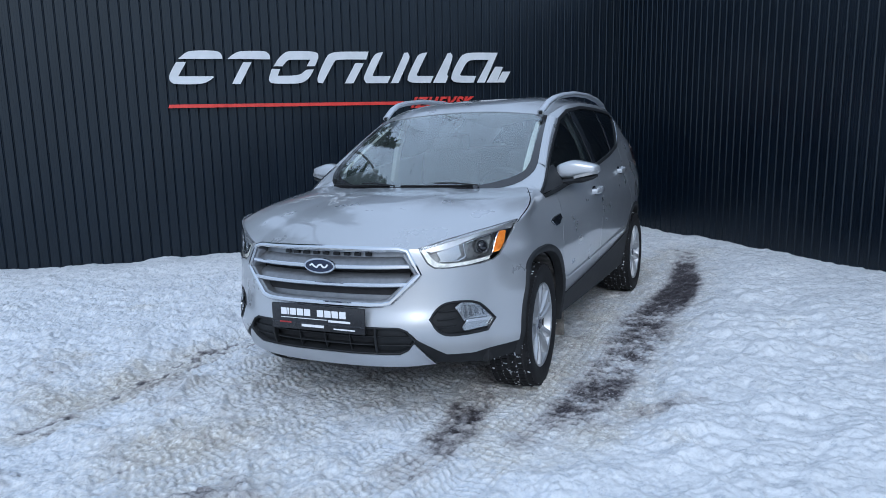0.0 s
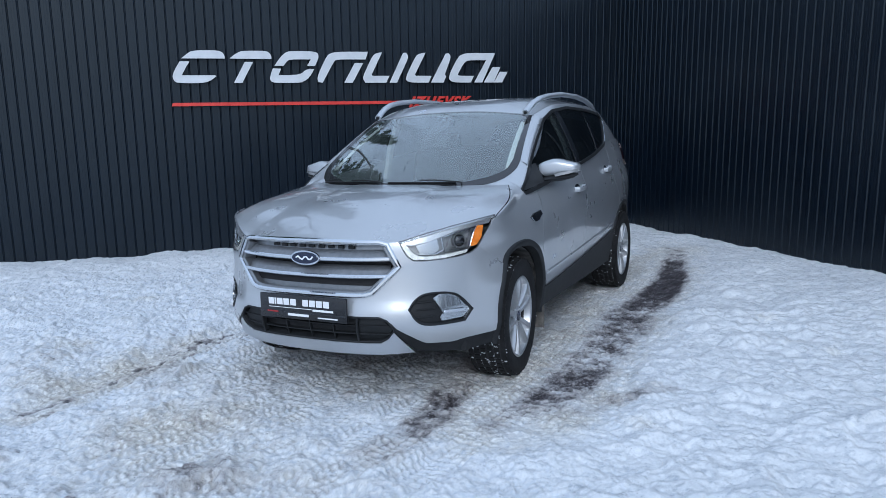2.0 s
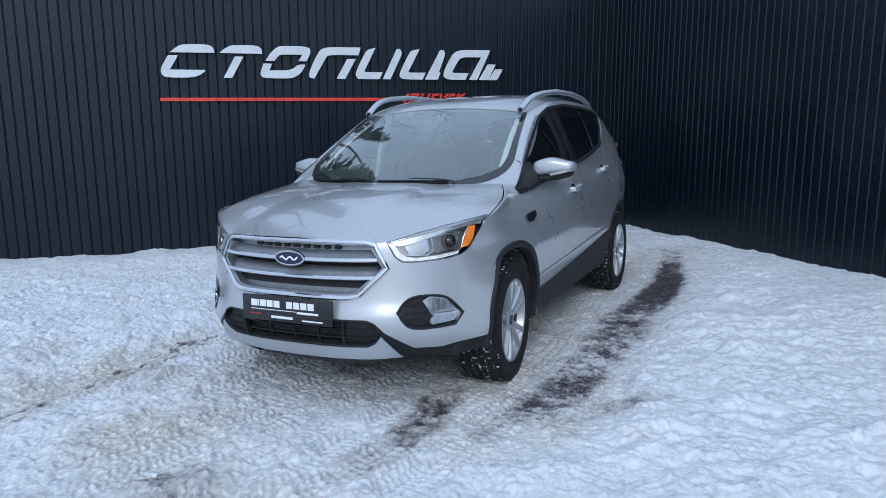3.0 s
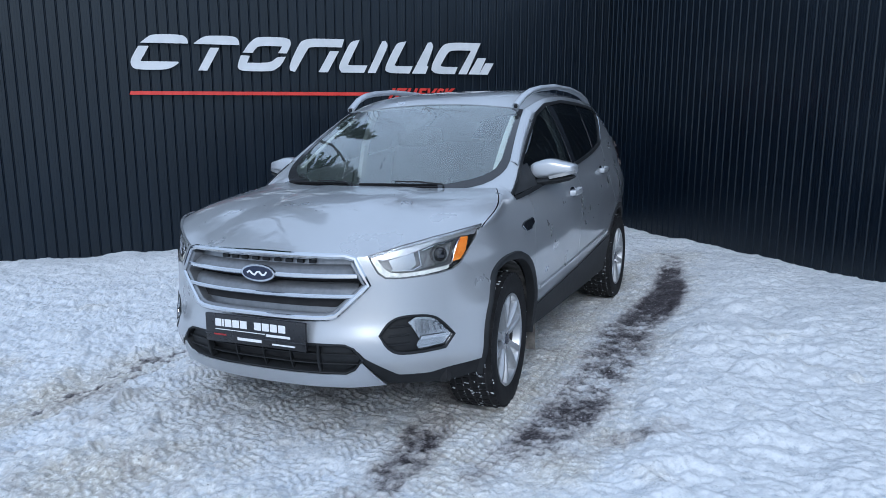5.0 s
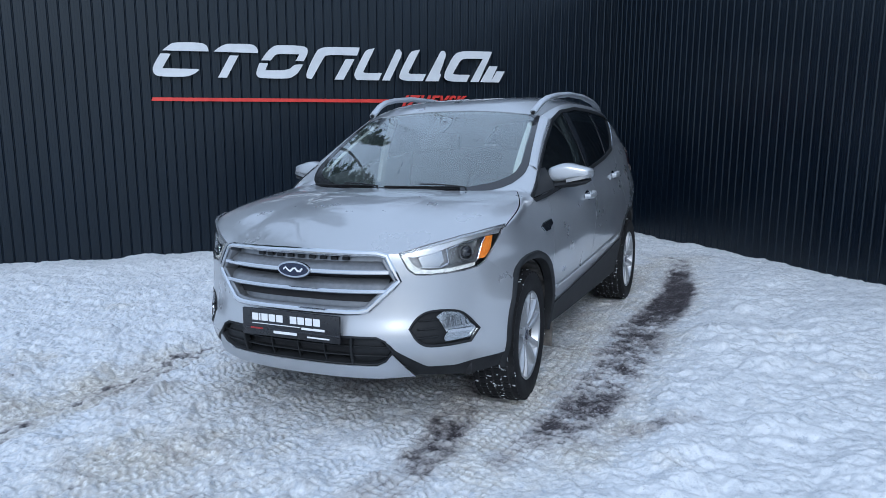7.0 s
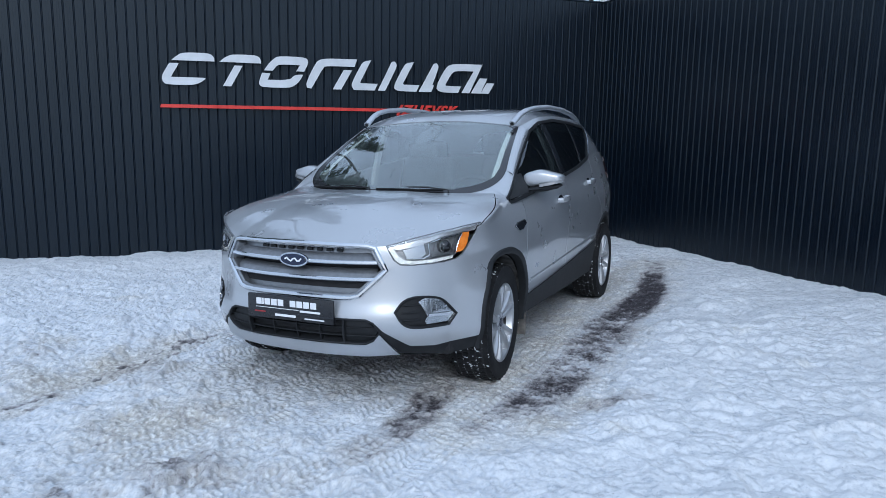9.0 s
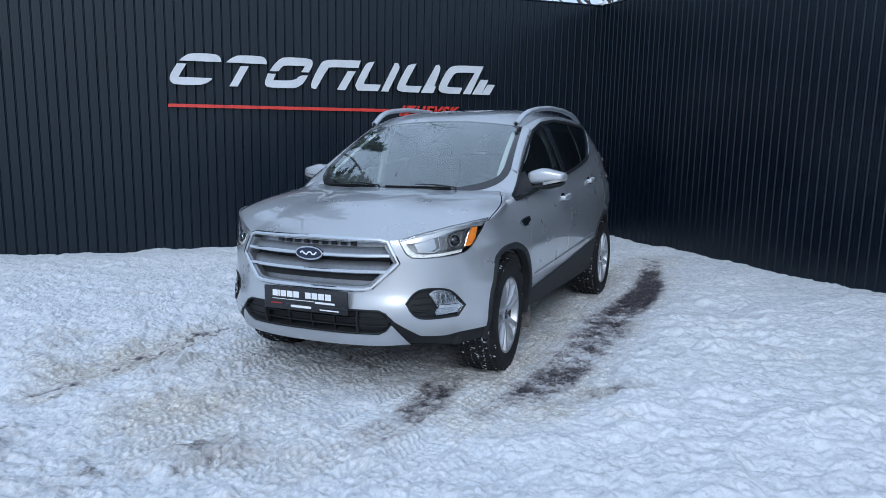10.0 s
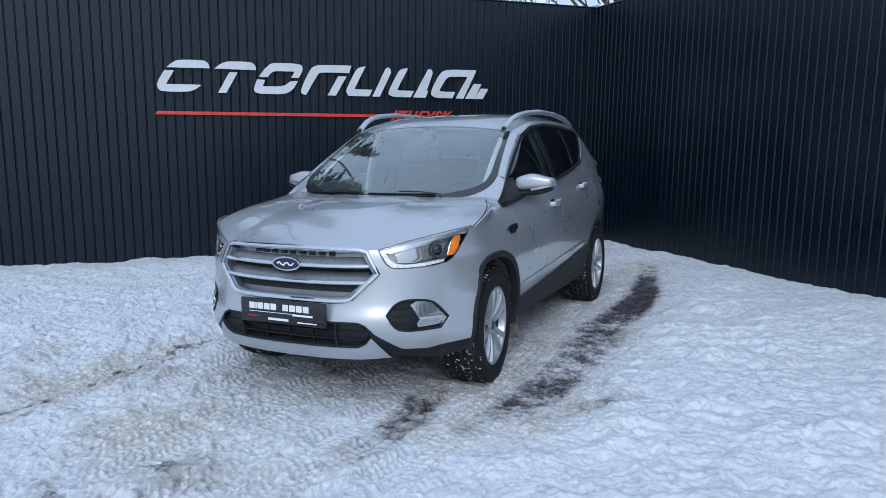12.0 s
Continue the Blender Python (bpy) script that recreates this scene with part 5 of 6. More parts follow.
for k in both:
    def frame_at(y, v):
        z = belt(y) - 0.004 + (roof_rim(y) - belt(y) + 0.004) * v
        return cabin(y, z) + (roof(1.0, y).x - cabin(y, roof_rim(y))) * v ** 3, y - 0.04 * float(smooth(2.2, 1.9, y)) * v ** 3, z
    frame_bm = sheet(frame_at, span(1.12, 4.2, 0.014), span(0, 1, 0.02),
                     lambda y, v, p: not inside(GLASS, p.y, p.z) and (p.y > glass_front(p.z) - 0.02 or p.y > 1.86))
    part("side_frame", sided(thick(frame_bm, 0.004), k), silver, car, "silver window frame and rear pillar", 60)

    def a_pillar(v, u):
        a = pillar_line(v)
        z = a.z - 0.03 - 0.01 * (1 - v)
        y = glass_front(z) - 0.004
        b = Vector(side_at(max(1.1, y), z))
        p = a.lerp(b, u)
        return p + Vector((0.012, -0.006, 0.008)) * math.sin(math.pi * u)
    part("front_pillar", sided(thick(sheet(a_pillar, span(0.28, 1, 0.03), span(0, 1, 0.125)), 0.004), k), silver, car, sharp=70)
    foot = [(t, float(np.interp(t, [a for a, b in CORNER], [b for a, b in CORNER]))) for t in span(0.70, 0.90, 0.02)]

    def corner(i, u):
        h = 0.735 + 0.265 * i / (len(foot) - 1)
        return screen(*foot[i]).lerp(bonnet(1.10 * h, 1.0) + Vector((0.004 * h, 0, -0.002)), u)
    part("scuttle_corner", sided(thick(sheet(corner, list(range(len(foot))), span(0, 1, 0.25)), 0.004), k), silver, car, "silver strip at the windscreen foot", 70)
    for name, a, b, mat in (("front_window", 1.0, seam_m - 0.03, tinted_glass), ("rear_window", seam_m + 0.03, 2.80, tinted_glass), ("quarter_window", 2.83, 3.5, tinted_glass)):
        bm = sheet(lambda y, v: side_at(y, belt(y) - 0.02 + (roof_edge(y) - belt(y) + 0.02) * v, -0.004), span(a, b, 0.02), span(0, 1, 0.025), lambda y, v, p: inside(GLASS, p.y, p.z))
        part(name, sided(thick(bm, 0.004), k), mat, car, "dark tinted side glass").visible_shadow = False
    for y0, w in ((seam_m, 0.085), (2.815, 0.04)):
        bm = sheet(lambda y, v: side_at(y + (v - 0.5) * 0.06, belt(y) + 0.0 + (1.54 - belt(y)) * v, -0.001), span(y0 - w / 2, y0 + w / 2, 0.02), span(0, 1, 0.05))
        part("window_post", sided(thick(bm, 0.006), k), gloss_black, car, "gloss black window post")
    line = GLASS + [GLASS[0]]
    pts = []
    for (a, b), (c, d) in zip(line, line[1:]):
        for i in range(6):
            pts.append(Vector(side_at(a + (c - a) * i / 6, b + (d - b) * i / 6, 0.003)))
    part("window_seal", sided(sweep(pts, [(-0.011, -0.006), (0.011, -0.006), (0.011, 0.003), (-0.011, 0.003)], True, up=(1, 0, 0.3)), k), black_plastic, car, "black window seal")
    part("window_chrome", sided(sweep([Vector(side_at(y, z, 0.006)) for y, z in ((3.425, 1.535), (3.452, 1.505), (3.425, 1.47), (3.32, 1.415), (3.2, 1.35), (3.12, 1.306))], box_of(0.010, 0.006), up=(1, 0, 0.2)), k), chrome, car, "bright window edge")
    # roof rail
    path = [(0.580, 1.80, 1.530), (0.586, 1.85, 1.556), (0.594, 1.93, 1.597), (0.605, 2.04, 1.630), (0.615, 2.2, 1.653), (0.626, 2.5, 1.676), (0.628, 2.9, 1.676), (0.62, 3.25, 1.655), (0.606, 3.5, 1.622), (0.596, 3.62, 1.585)]
    fine = []
    for i in range(len(path) - 1):
        for j in range(4):
            fine.append(Vector(path[i]).lerp(Vector(path[i + 1]), j / 4))
    rail = part("roof_rail", sided(sweep(fine + [Vector(path[-1])], ring_of(12, 0.023, 0.019)), k), satin, car, "satin silver roof rail")
    part("rail_foot", sided(block((0.022, 0.026, 0.022), (0.581, 1.80, 1.530), 0.005, turn=pose(0, 0, 0, 32)), k), black_plastic, rail, "black rail foot")
    # door mirror
    def housing(u, a):
        x = 0.787 + 0.247 * u
        lo = 1.110 + 0.030 * u ** 1.5
        hi = 1.198 + 0.030 * math.sin(min(1, u * 1.6) * math.pi * 0.62) - 0.062 * max(0, u - 0.35) ** 1.3
        near, far = 1.435 + 0.05 * u ** 2, 1.575 + 0.02 * u
        end = math.sqrt(max(0.0, 1 - max(0, (u - 0.88) / 0.12) ** 2)) * (0.86 + 0.14 * math.sqrt(max(0, 1 - max(0, 1 - u / 0.1) ** 2)))
        e = lambda q, g: math.copysign(abs(q) ** g, q)
        c, q = e(math.cos(a), 0.55), e(math.sin(a), 0.6)
        return x, (near + far) / 2 - c * (far - near) / 2 * end, (lo + hi) / 2 + q * (hi - lo) / 2 * (0.35 + 0.65 * end if end < 1 else 1)
    us = [0, 0.008, 0.02, 0.04, 0.07, 0.1, 0.17, 0.25, 0.35, 0.45, 0.55, 0.65, 0.75, 0.82, 0.88, 0.92, 0.95, 0.975, 0.99, 1.0]
    bm = sheet(housing, us, [2 * math.pi * i / 40 for i in range(41)])
    bmesh.ops.remove_doubles(bm, verts=bm.verts[:], dist=0.0004)
    bmesh.ops.holes_fill(bm, edges=[e for e in bm.edges if e.is_boundary])
    mirror = part("door_mirror", sided(bm, k), silver, car, "silver door mirror with clear indicator", 50)
    part("mirror_base", sided(sweep([(0.76, 1.45, 1.075), (0.80, 1.475, 1.092), (0.86, 1.49, 1.100), (0.93, 1.50, 1.106), (0.99, 1.512, 1.118), (1.02, 1.525, 1.128)], ring_of(14, 0.062, 0.021), scale=[1.0, 1.0, 1.0, 0.95, 0.75, 0.35]), k), black_plastic, mirror, "black mirror foot")
    part("mirror_indicator", sided(sweep([(0.895, 1.437, 1.122), (0.93, 1.442, 1.130), (0.97, 1.452, 1.138), (1.005, 1.470, 1.147), (1.026, 1.50, 1.152)], [(-0.009, -0.006), (0.009, -0.006), (0.009, 0.004), (-0.009, 0.004)], up=(0, -1, 0)), k), lamp_inner, mirror, "clear indicator strip")
    tri_panel = [(1.135, 1.048), (1.40, 1.085), (1.43, 1.20), (1.38, 1.195)]
    part("mirror_sail", sided(slab(tri_panel, 0.004, frame=lambda a, b, c: Vector(side_at(a, b, 0.001 + c))), k), black_plastic, mirror, "black corner panel")

# rear end
part("tailgate", thick(sheet(lambda t, v: (0.62 * t * (1 - 0.08 * v), 4.47 - 0.10 * v - 0.05 * t * t, 0.72 + 0.55 * v), span(-1, 1, 0.1), span(0, 1, 0.1)), 0.006), silver, car)
part("back_window", thick(sheet(lambda t, v: (0.58 * t * (1 - 0.1 * v), 4.37 - 0.22 * v - 0.05 * t * t, 1.28 + 0.24 * v), span(-1, 1, 0.1), span(0, 1, 0.2)), 0.005), tinted_glass, car)
part("rear_bumper", thick(sheet(lambda a, z: (0.80 * math.copysign(abs(math.sin(a)) ** 0.6, a), 4.0 + 0.5 * math.cos(a) ** 0.7, z), span(-1.55, 1.55, 0.1), span(0.32, 0.74, 0.06)), 0.006), black_plastic, car, "black and silver rear bumper")
for k in both:
    part("tail_lamp", sided(thick(sheet(lambda y, z: (body_x(y, z) + 0.012 - 0.02 * smooth(4.0, 3.8, y), y, z), span(3.82, 4.42, 0.03), span(1.0, 1.28, 0.02), lambda y, z, p: 1.30 - (4.4 - y) * 0.12 > z > 1.05 + (4.3 - y) * 0.22), 0.008), k), red_lens, car, "red tail lamp")
    for hub, y in ((HUB_F, 1.30), (HUB_R, 4.04)):
        part("mud_flap", sided(block((0.17, 0.012, 0.28), (0.78 if y < 2 else 0.755, y, 0.31 if y < 2 else 0.33), 0.003), k), dirty_rubber if y < 2 else black_plastic, car, "rubber mud flap grey with road dirt")

# floor, cabin inside
part("underbody", block((1.5, 3.9, 0.12), (0, 2.3, 0.32), 0.03), dark, car, "dark underbody")
part("engine_bay", block((1.3, 0.75, 0.4), (0, 0.62, 0.55), 0.03), dark, car, "dark engine bay")
part("mirror_stalk", sweep([(0, 1.60, 1.36), (0, 1.68, 1.43), (0, 1.74, 1.47)], ring_of(8, 0.018)), dark, car)
part("dashboard", thick(sheet(lambda t, v: (0.70 * t, 1.0 + 0.12 * t * t + 0.55 * v, 1.066 - 0.02 * v - 0.14 * v ** 5), ts, span(0, 1, 0.1)), 0.02), dark, car, "dark dashboard")
wheel_m = pose(0.36, 1.72, 1.0, -62)
part("steering_wheel", sweep([(0.185 * math.cos(a), 0.185 * math.sin(a), 0) for a in np.linspace(0, 2 * math.pi, 33)[:-1]], ring_of(8, 0.016), True), dark, car, "dark steering wheel", m=wheel_m)
for x in (-0.36, 0.36):
    seat = part("seat", block((0.5, 0.5, 0.16), (x, 2.1, 0.62), 0.06, 3), cloth, car, "dark cloth seat")
    part("seat_back", block((0.48, 0.14, 0.62), (x, 2.4, 0.98), 0.06, 3, turn=pose(0, 0, 0, -14)), cloth, seat)
    part("headrest", block((0.26, 0.1, 0.17), (x, 2.52, 1.33), 0.04, 3), cloth, seat)
part("rear_bench", block((1.25, 0.16, 0.66), (0, 3.25, 0.98), 0.06, 3, turn=pose(0, 0, 0, -16)), cloth, car, "dark cloth rear bench")
part("cabin_wall", block((1.5, 0.05, 0.8), (0, 3.75, 0.9), 0.01), dark, car)
part("headlining", thick(sheet(lambda t, y: (roof_half(y) * 0.96 * t, y, roof_mid(y) - 0.035 + (roof_edge(y) - roof_mid(y)) * abs(t) ** 2.4), span(-1, 1, 0.1), span(1.97, 4.0, 0.15)), 0.01), trim_beige, car, "pale headlining")
for k in both:
    part("pillar_lining", sided(sweep([(0.79, 2.27, 1.05), (0.73, 2.25, 1.3), (0.63, 2.22, 1.52)], box_of(0.06, 0.03), up=(1, 0, 0)), k), trim_beige, car, "pale pillar lining")
part("rear_view_mirror", block((0.22, 0.035, 0.10), (0.0, 1.57, 1.335), 0.03, 3), dark, car, "interior mirror")

# wipers
def wiper(pivot, elbow, tip_a, tip_b):
    on = lambda t, v, h: screen(t, v) + Vector((0, -0.45, 0.9)) * h
    arm = part("wiper", sweep([on(*pivot, 0.01), on(*pivot, 0.03), on((pivot[0] + elbow[0]) / 2, (pivot[1] + elbow[1]) / 2, 0.035), on(*elbow, 0.025)], box_of(0.012, 0.008)), black_plastic, car, "black wiper")
    part("blade", sweep([on(tip_a[0] + (tip_b[0] - tip_a[0]) * u, tip_a[1] + (tip_b[1] - tip_a[1]) * u, 0.012) for u in np.linspace(0, 1, 8)], box_of(0.009, 0.011), up=(0, -0.45, 0.9)), rubber, arm)


wiper((0.59, -0.008), (0.225, 0.022), (0.54, 0.012), (-0.07, 0.010))
wiper((-0.12, -0.008), (-0.46, 0.016), (-0.18, 0.012), (-0.80, 0.008))

# wheels
def tyre_bm():
    w, r = 0.1175, 0.345
    prof = [(0.222, -0.095), (0.25, -0.112), (0.29, -w), (0.318, -0.114), (0.334, -0.104), (r - 0.006, -0.088), (r - 0.006, 0.088), (0.334, 0.104), (0.318, 0.114), (0.29, w), (0.25, 0.112), (0.222, 0.095)]
    return lathe(prof, 72)


def tread_bm():
    bm = bmesh.new()
    rnd = random.Random(4)
    for row, (x, wide) in enumerate(((-0.096, 0.026), (-0.058, 0.028), (-0.02, 0.026), (0.02, 0.026), (0.058, 0.028), (0.096, 0.026))):
        n = 54
        for i in range(n):
            a = 2 * math.pi * (i + 0.5 * (row % 2)) / n + 0.2 * abs(x) * 4
            drop = 0.008 if abs(x) > 0.09 else 0.0
            turn = Matrix.Rotation(-a, 4, "X")
            c = Vector((x, 0, 0.3395 - drop))
            vs = bmesh.ops.create_cube(bm, size=1)["verts"]
            bmesh.ops.scale(bm, vec=(wide, 0.026, 0.012), verts=vs)
            bmesh.ops.translate(bm, vec=c, verts=vs)
            bmesh.ops.transform(bm, matrix=turn, verts=vs, space=Matrix())
    return bm


def snow_bits(seed, count):
    """Snow packed into the tread, and crumbs on its edge."""
    rnd = random.Random(seed)
    bm = bmesh.new()
    for _ in range(count):
        a, x = rnd.uniform(0, 2 * math.pi), rnd.uniform(-0.112, 0.112)
        r = 0.338 + rnd.uniform(-0.002, 0.008) - max(0, abs(x) - 0.085) * 0.5
        s = rnd.choice((0.0025, 0.003, 0.004, 0.0055))
        vs = bmesh.ops.create_icosphere(bm, subdivisions=1, radius=s)["verts"]
        for v in vs:
            v.co *= rnd.uniform(0.7, 1.3)
            v.co.x *= 1.7
            v.co.z *= 0.6
        bmesh.ops.translate(bm, vec=(x, 0, r), verts=vs)
        bmesh.ops.transform(bm, matrix=Matrix.Rotation(a, 4, "X"), verts=vs, space=Matrix())
    return bm


def spoke_bm():
    """One twin spoke, pointing along z, outside towards +x."""
    bm = bmesh.new()
    for k in (-1, 1):
        path = [(0.078, k * 0.014, 0.045), (0.090, k * 0.021, 0.09), (0.097, k * 0.032, 0.14), (0.100, k * 0.044, 0.185), (0.098, k * 0.054, 0.222)]
        sweep(path, [(-0.019, -0.03), (0.019, -0.03), (0.018, -0.004), (0.011, 0.006), (-0.011, 0.006), (-0.018, -0.004)], up=(1, 0, 0), bm=bm, scale=[0.85, 0.9, 1.05, 1.15, 1.3])
    return bm


def wheel(m, seed):
    w = part("wheel", lathe([(0.0, 0.02), (0.06, 0.02), (0.075, 0.0), (0.10, -0.02)], 32), alloy, car, "alloy wheel with five twin spokes", m=m)
    part("tyre", tyre_bm(), rubber, w, "winter tyre caked with snow", 30)
    part("tread", tread_bm(), rubber, w, "black tread blocks")
    part("groove_band", lathe([(0.330, -0.106), (0.3375, -0.092), (0.3405, -0.07), (0.3405, 0.07), (0.3375, 0.092), (0.330, 0.106)], 90), snowy_rubber, w, "snow pressed into the grooves")
    tagged(part("packed_snow", snow_bits(seed, 220), packed, w, "snow crumbs stuck on the tread"), kind="stuff")
    rim = part("rim", lathe([(0.225, 0.098), (0.234, 0.106), (0.230, 0.109), (0.220, 0.104), (0.213, 0.085), (0.208, 0.065)], 64), alloy, w, "silver alloy rim")
    part("barrel", lathe([(0.208, 0.066), (0.203, 0.04), (0.200, -0.05), (0.215, -0.09), (0.232, -0.1)], 64), dark_alloy, w, "dull inner barrel")
    part("brake_disc", lathe([(0.0, -0.02), (0.15, -0.02), (0.15, -0.045), (0.0, -0.045)], 40), dark_alloy, w, "brake disc")
    # near-black disc added so the gaps between spokes look shaded
    part("rim_back", lathe([(0.0, 0.012), (0.15, 0.008), (0.202, -0.01)], 32), dark, w, "dark disc in place of shade behind spokes")
    spoke = part("spoke", spoke_bm(), alloy, w)
    for i in range(1, 5):
        clone(spoke, w, pose(0, 0, 0, 72 * i))
    hub = part("hub", lathe([(0.066, 0.03), (0.066, 0.080), (0.058, 0.088), (0.03, 0.090), (0.0, 0.091)], 32), alloy, w)
    part("cap", lathe([(0.028, 0.0905), (0.026, 0.095), (0.0, 0.096)], 24), badge_blue, w, "blue centre cap")
    nut = None
    for i in range(5):
        a = radians(72 * i + 36)
        at = pose(0, 0.046 * math.cos(a), 0.046 * math.sin(a))
        if nut:
            clone(nut, w, at)
        else:
            nut = part("wheel_nut", lathe([(0.011, 0.07), (0.011, 0.092), (0.0, 0.093)], 8), chrome, w, m=at)
    return w


def clone(ob, parent, m):
    """A copy of a part with its own parts, under the same or another thing; meshes are shared."""
    c = ob.copy()
    scene.collection.objects.link(c)
    c.parent, c.matrix_basis = parent, m
    for child in ob.children:
        clone(child, c, child.matrix_basis.copy())
    return c


def wheel_place(y, k, turn, steer):
    return pose(k * (0.753 if y == HUB_F else 0.782), y, HUB_Z, 0, 0, (0 if k > 0 else 180) + steer) @ pose(0, 0, 0, turn)


first_wheel = wheel(wheel_place(HUB_F, 1, 12, 3.5), 1)
for k, y, turn, steer in ((-1, HUB_F, 30, 3.5), (1, HUB_R, 47, 0), (-1, HUB_R, 5, 0)):
    clone(first_wheel, car, wheel_place(y, k, turn, steer))

# ---- behind the fences ----
def limb(bm, a, b, r0, r1, sides=5):
    way = (b - a).normalized()
    u = way.orthogonal().normalized()
    w = way.cross(u)
    rings = []
    for p, r in ((a, r0), (b, r1)):
        rings.append([bm.verts.new(p + (u * math.cos(2 * math.pi * i / sides) + w * math.sin(2 * math.pi * i / sides)) * r) for i in range(sides)])
    for i in range(sides):
        bm.faces.new((rings[0][i], rings[0][(i + 1) % sides], rings[1][(i + 1) % sides], rings[1][i]))


def grow(bm, a, way, length, r, depth, rnd):
    """A limb that bends and forks."""
    steps = 4 if depth > 1 else 3
    for i in range(steps):
        way = (way + Vector((rnd.uniform(-1, 1), rnd.uniform(-1, 1), rnd.uniform(-0.5, 0.8))) * 0.16).normalized()
        b = a + way * length / steps
        limb(bm, a, b, r * (1 - 0.5 * i / steps), r * (1 - 0.5 * (i + 1) / steps), 6 if depth > 2 else 4)
        a = b
        if depth and i:
            for _ in range(2 if depth > 1 else 3):
                side = (way + Vector((rnd.uniform(-1, 1), rnd.uniform(-1, 1), rnd.uniform(-0.2, 0.7))) * 0.95).normalized()
                grow(bm, a, side, length * rnd.uniform(0.5, 0.72), r * 0.42, depth - 1, rnd)


def bare_tree(at, height, seed):
    rnd = random.Random(seed)
    t = thing("bare_tree", "leafless winter tree with thin grey twigs behind fence", "tree", pose(*at), group="bare trees")
    trunk = bmesh.new()
    limb(trunk, Vector((0, 0, -0.3)), Vector((0, 0, height * 0.42)), 0.12, 0.07, 8)
    crown = bmesh.new()
    for k in range(8):
        way = Vector((rnd.uniform(-0.8, 0.8), rnd.uniform(-0.8, 0.8), 1)).normalized()
        grow(crown, Vector((0, 0, height * (0.2 + 0.03 * k))), way, height * 0.46, 0.045, 3, rnd)
    part("trunk", trunk, bark, t)
    part("crown", crown, bark, t, "thin bare twigs")
    return t


def conifer(at, height, reach, low, seed):
    """A tall spruce with drooping needled boughs."""
    rnd = random.Random(seed)
    t = thing("spruce", "tall dark green spruce with drooping boughs", "tree", pose(*at), group="spruces")
    trunk, boughs, tufts = bmesh.new(), bmesh.new(), bmesh.new()
    limb(trunk, Vector((0, 0, -0.3)), Vector((0, 0, height)), 0.2, 0.02, 8)
    z = low
    while z < height - 0.4:
        n = rnd.randint(4, 6)
        turn = rnd.uniform(0, 6.28)
        for i in range(n):
            a = turn + 2 * math.pi * i / n + rnd.uniform(-0.3, 0.3)
            long = reach * (1 - (z - low) / (height - low)) ** 0.75 * rnd.uniform(0.6, 1.1)
            p = Vector((0, 0, z))
            for s in range(4):
                q = p + Vector((math.cos(a), math.sin(a), 0.15 - 0.22 * s + rnd.uniform(-0.1, 0.1))) * long / 4
                limb(boughs, p, q, 0.03 * (1 - s / 5), 0.03 * (1 - (s + 1) / 5), 4)
                for _ in range(14):
                    c = p.lerp(q, rnd.random())
                    d = Vector((rnd.uniform(-1, 1), rnd.uniform(-1, 1), rnd.uniform(-1.4, 0.1))).normalized() * rnd.uniform(0.18, 0.42)
                    side = d.cross(Vector((rnd.uniform(-1, 1), rnd.uniform(-1, 1), 1))).normalized() * 0.055
                    vs = [tufts.verts.new(v) for v in (c - side, c + side, c + d * 0.7 + side * 0.7, c + d, c + d * 0.7 - side * 0.7)]
                    tufts.faces.new(vs)
                p = q
        z += rnd.uniform(0.35, 0.6)
    part("trunk", trunk, bark, t)
    part("boughs", boughs, bark, t)
    part("needles", tufts, needles, t, "dark green needles", 180)
    return t


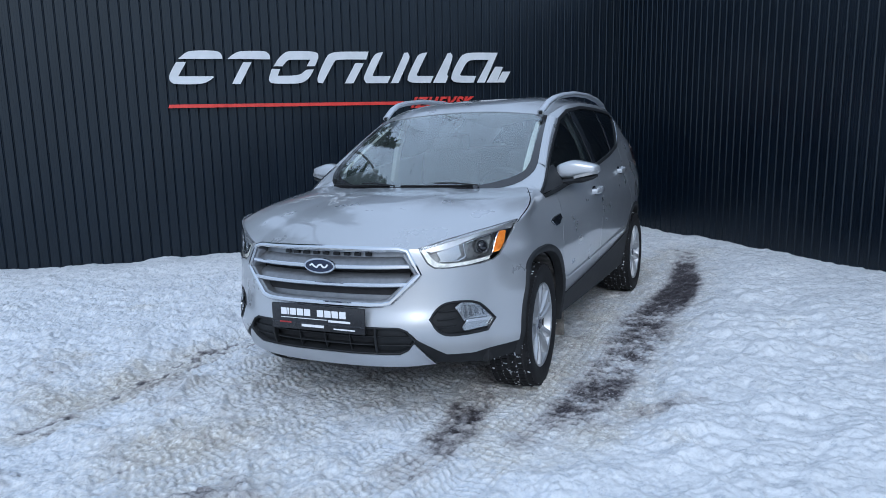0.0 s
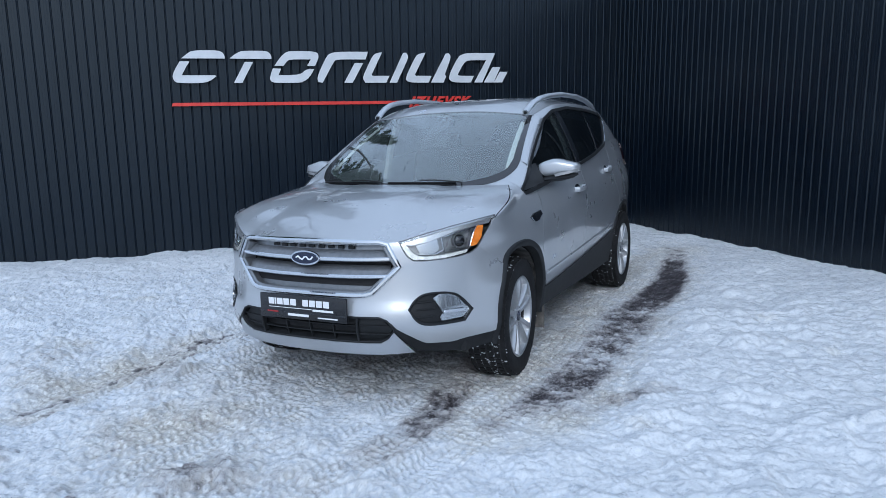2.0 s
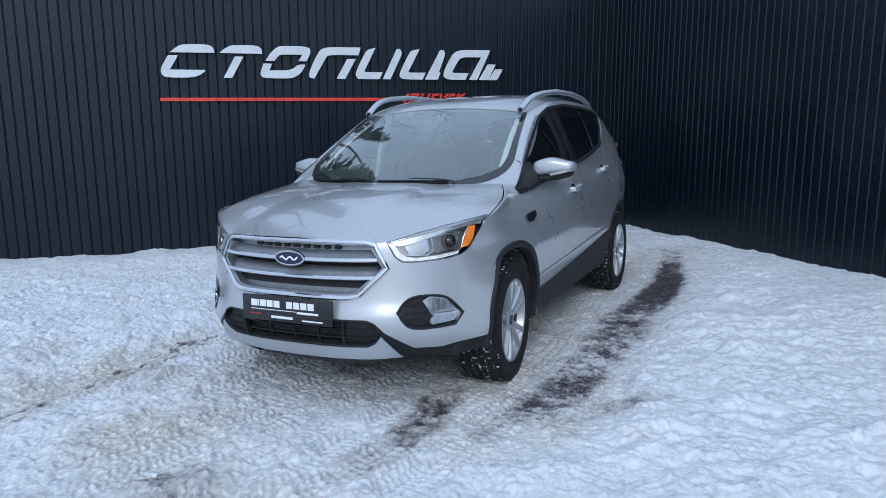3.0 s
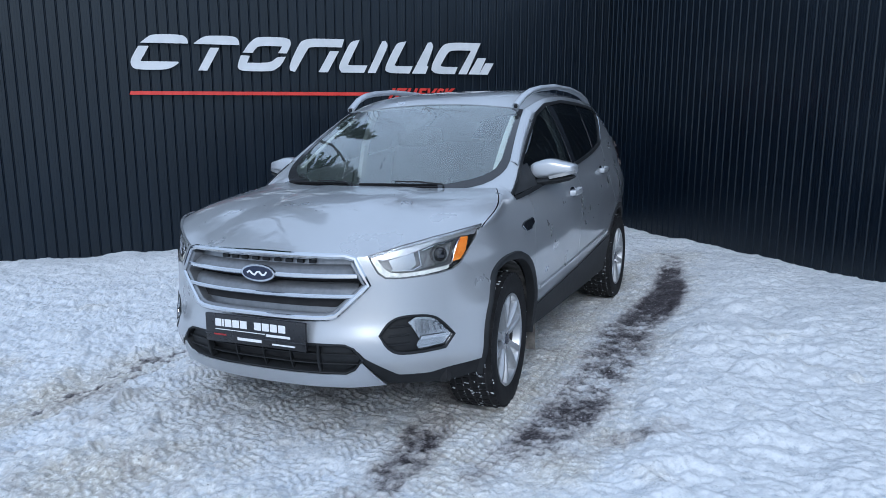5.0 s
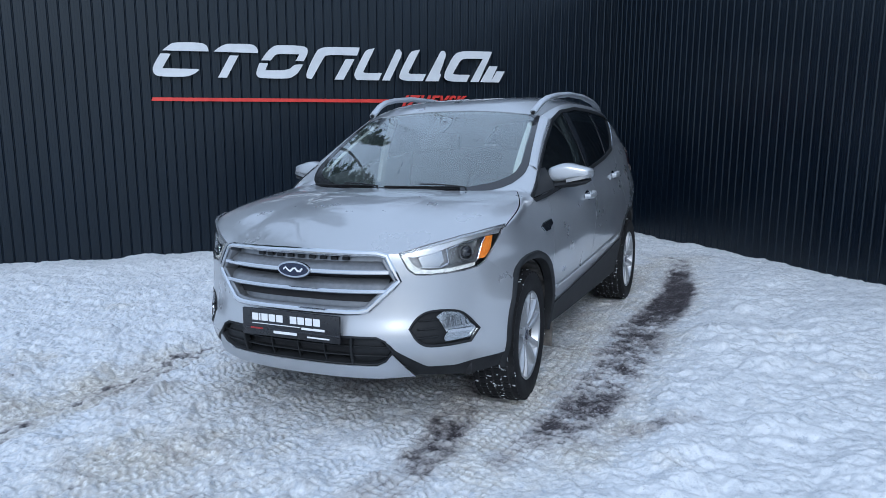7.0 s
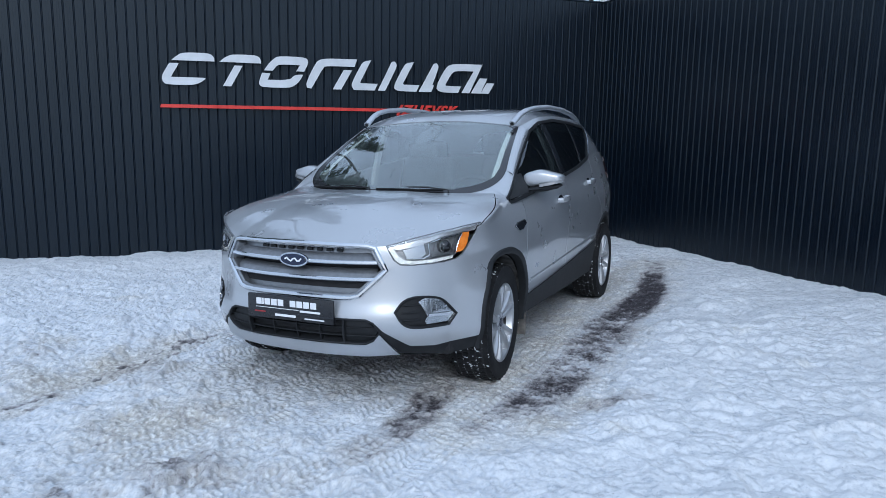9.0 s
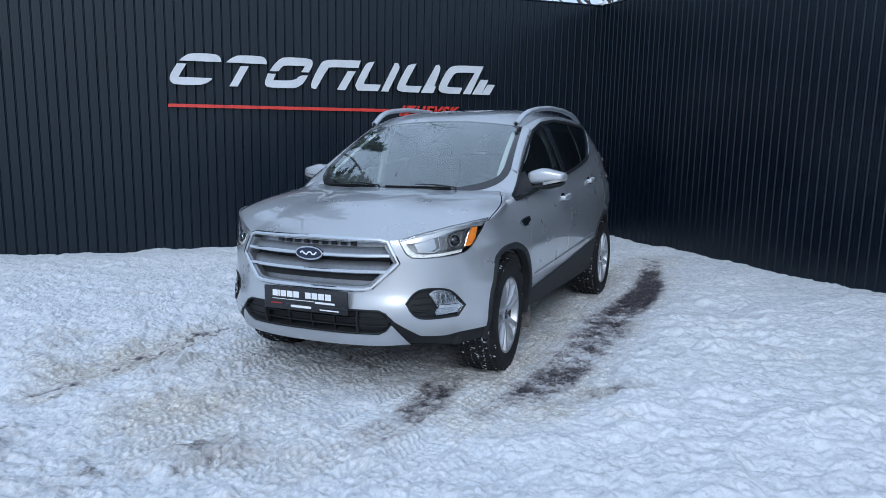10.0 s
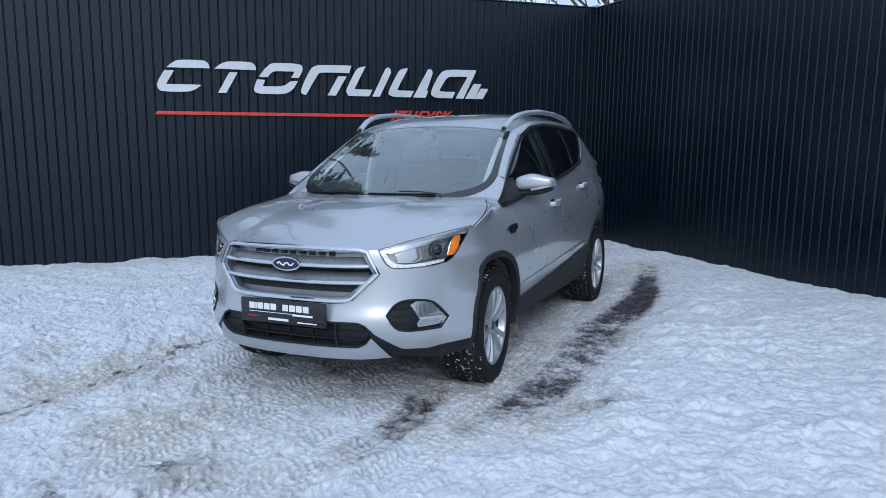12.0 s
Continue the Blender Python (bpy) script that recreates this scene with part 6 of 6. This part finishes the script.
conifer((-2.5, 16.6, 0.1), 17.0, 2.3, 6.0, 3)
conifer((1.0, 17.2, 0.1), 11.8, 1.7, 5.0, 5)
conifer((-7.5, 18.0, 0.1), 16.0, 2.6, 4.0, 8)
for at, h, seed in (((9.4, 13.6, 0.1), 8.0, 11), ((10.2, 14.6, 0.1), 7.5, 14), ((11.2, 15.6, 0.1), 9.0, 12), ((8.6, 11.9, 0.1), 6.5, 19), ((3.3, 11.3, 0.1), 4.4, 23)):
    bare_tree(at, h, seed)

lamp = thing("street_lamp", "dark street lamp on a tall thin pole behind fence", "street lamp", pose(0.1, 13.0, 0.1))
part("pole", sweep([(0, 0, -0.3), (0, 0, 4), (0, 0, 6.6)], ring_of(10, 0.07)), lamp_metal, lamp)
part("arm", sweep([(0, 0, 6.5), (-0.05, 0, 6.8), (-0.6, 0, 8.4), (-1.15, 0, 9.95)], ring_of(10, 0.05)), lamp_metal, lamp)
part("lamp_head", block((0.6, 0.26, 0.12), (-1.25, -0.05, 10.0), 0.04, turn=pose(0, 0, 0, 0, -14, 0)), lamp_metal, lamp)

# long low house with a snowed roof, beyond the sign fence
house = thing("house", "pale low house with a snow-covered roof behind fence", "house", pose(5.9, 23.0, 0))
part("wall", block((16.4, 8, 5.0), (0, 4, 2.3), 0.02), render_wall, house)
roof_bm = sheet(lambda x, v: (x, -0.6 + 5.2 * v, 4.75 + 2.0 * v + 0.05 * math.sin(x * 1.7) * math.sin(v * 9)), span(-8.45, 8.25, 0.5), span(0, 1, 0.1))
part("roof", thick(roof_bm, 0.25), roof_snow, house, "thick snow on roof")
part("roof_back", thick(sheet(lambda x, v: (x, 4.6 + 5.0 * v, 6.75 - 2.0 * v), [-8.45, 8.25], [0, 1]), 0.2), roof_snow, house)
for x in (-6, -3, 0, 3, 6):
    w = part("window", block((1.2, 0.06, 1.3), (x, -0.01, 2.9), 0.01), gloss_black, house, "dark window")
    part("window_frame", sweep([(x - 0.62, -0.05, 2.23), (x + 0.62, -0.05, 2.23), (x + 0.62, -0.05, 3.57), (x - 0.62, -0.05, 3.57)], box_of(0.08, 0.06), True, up=(0, -1, 0)), plate_white, w)
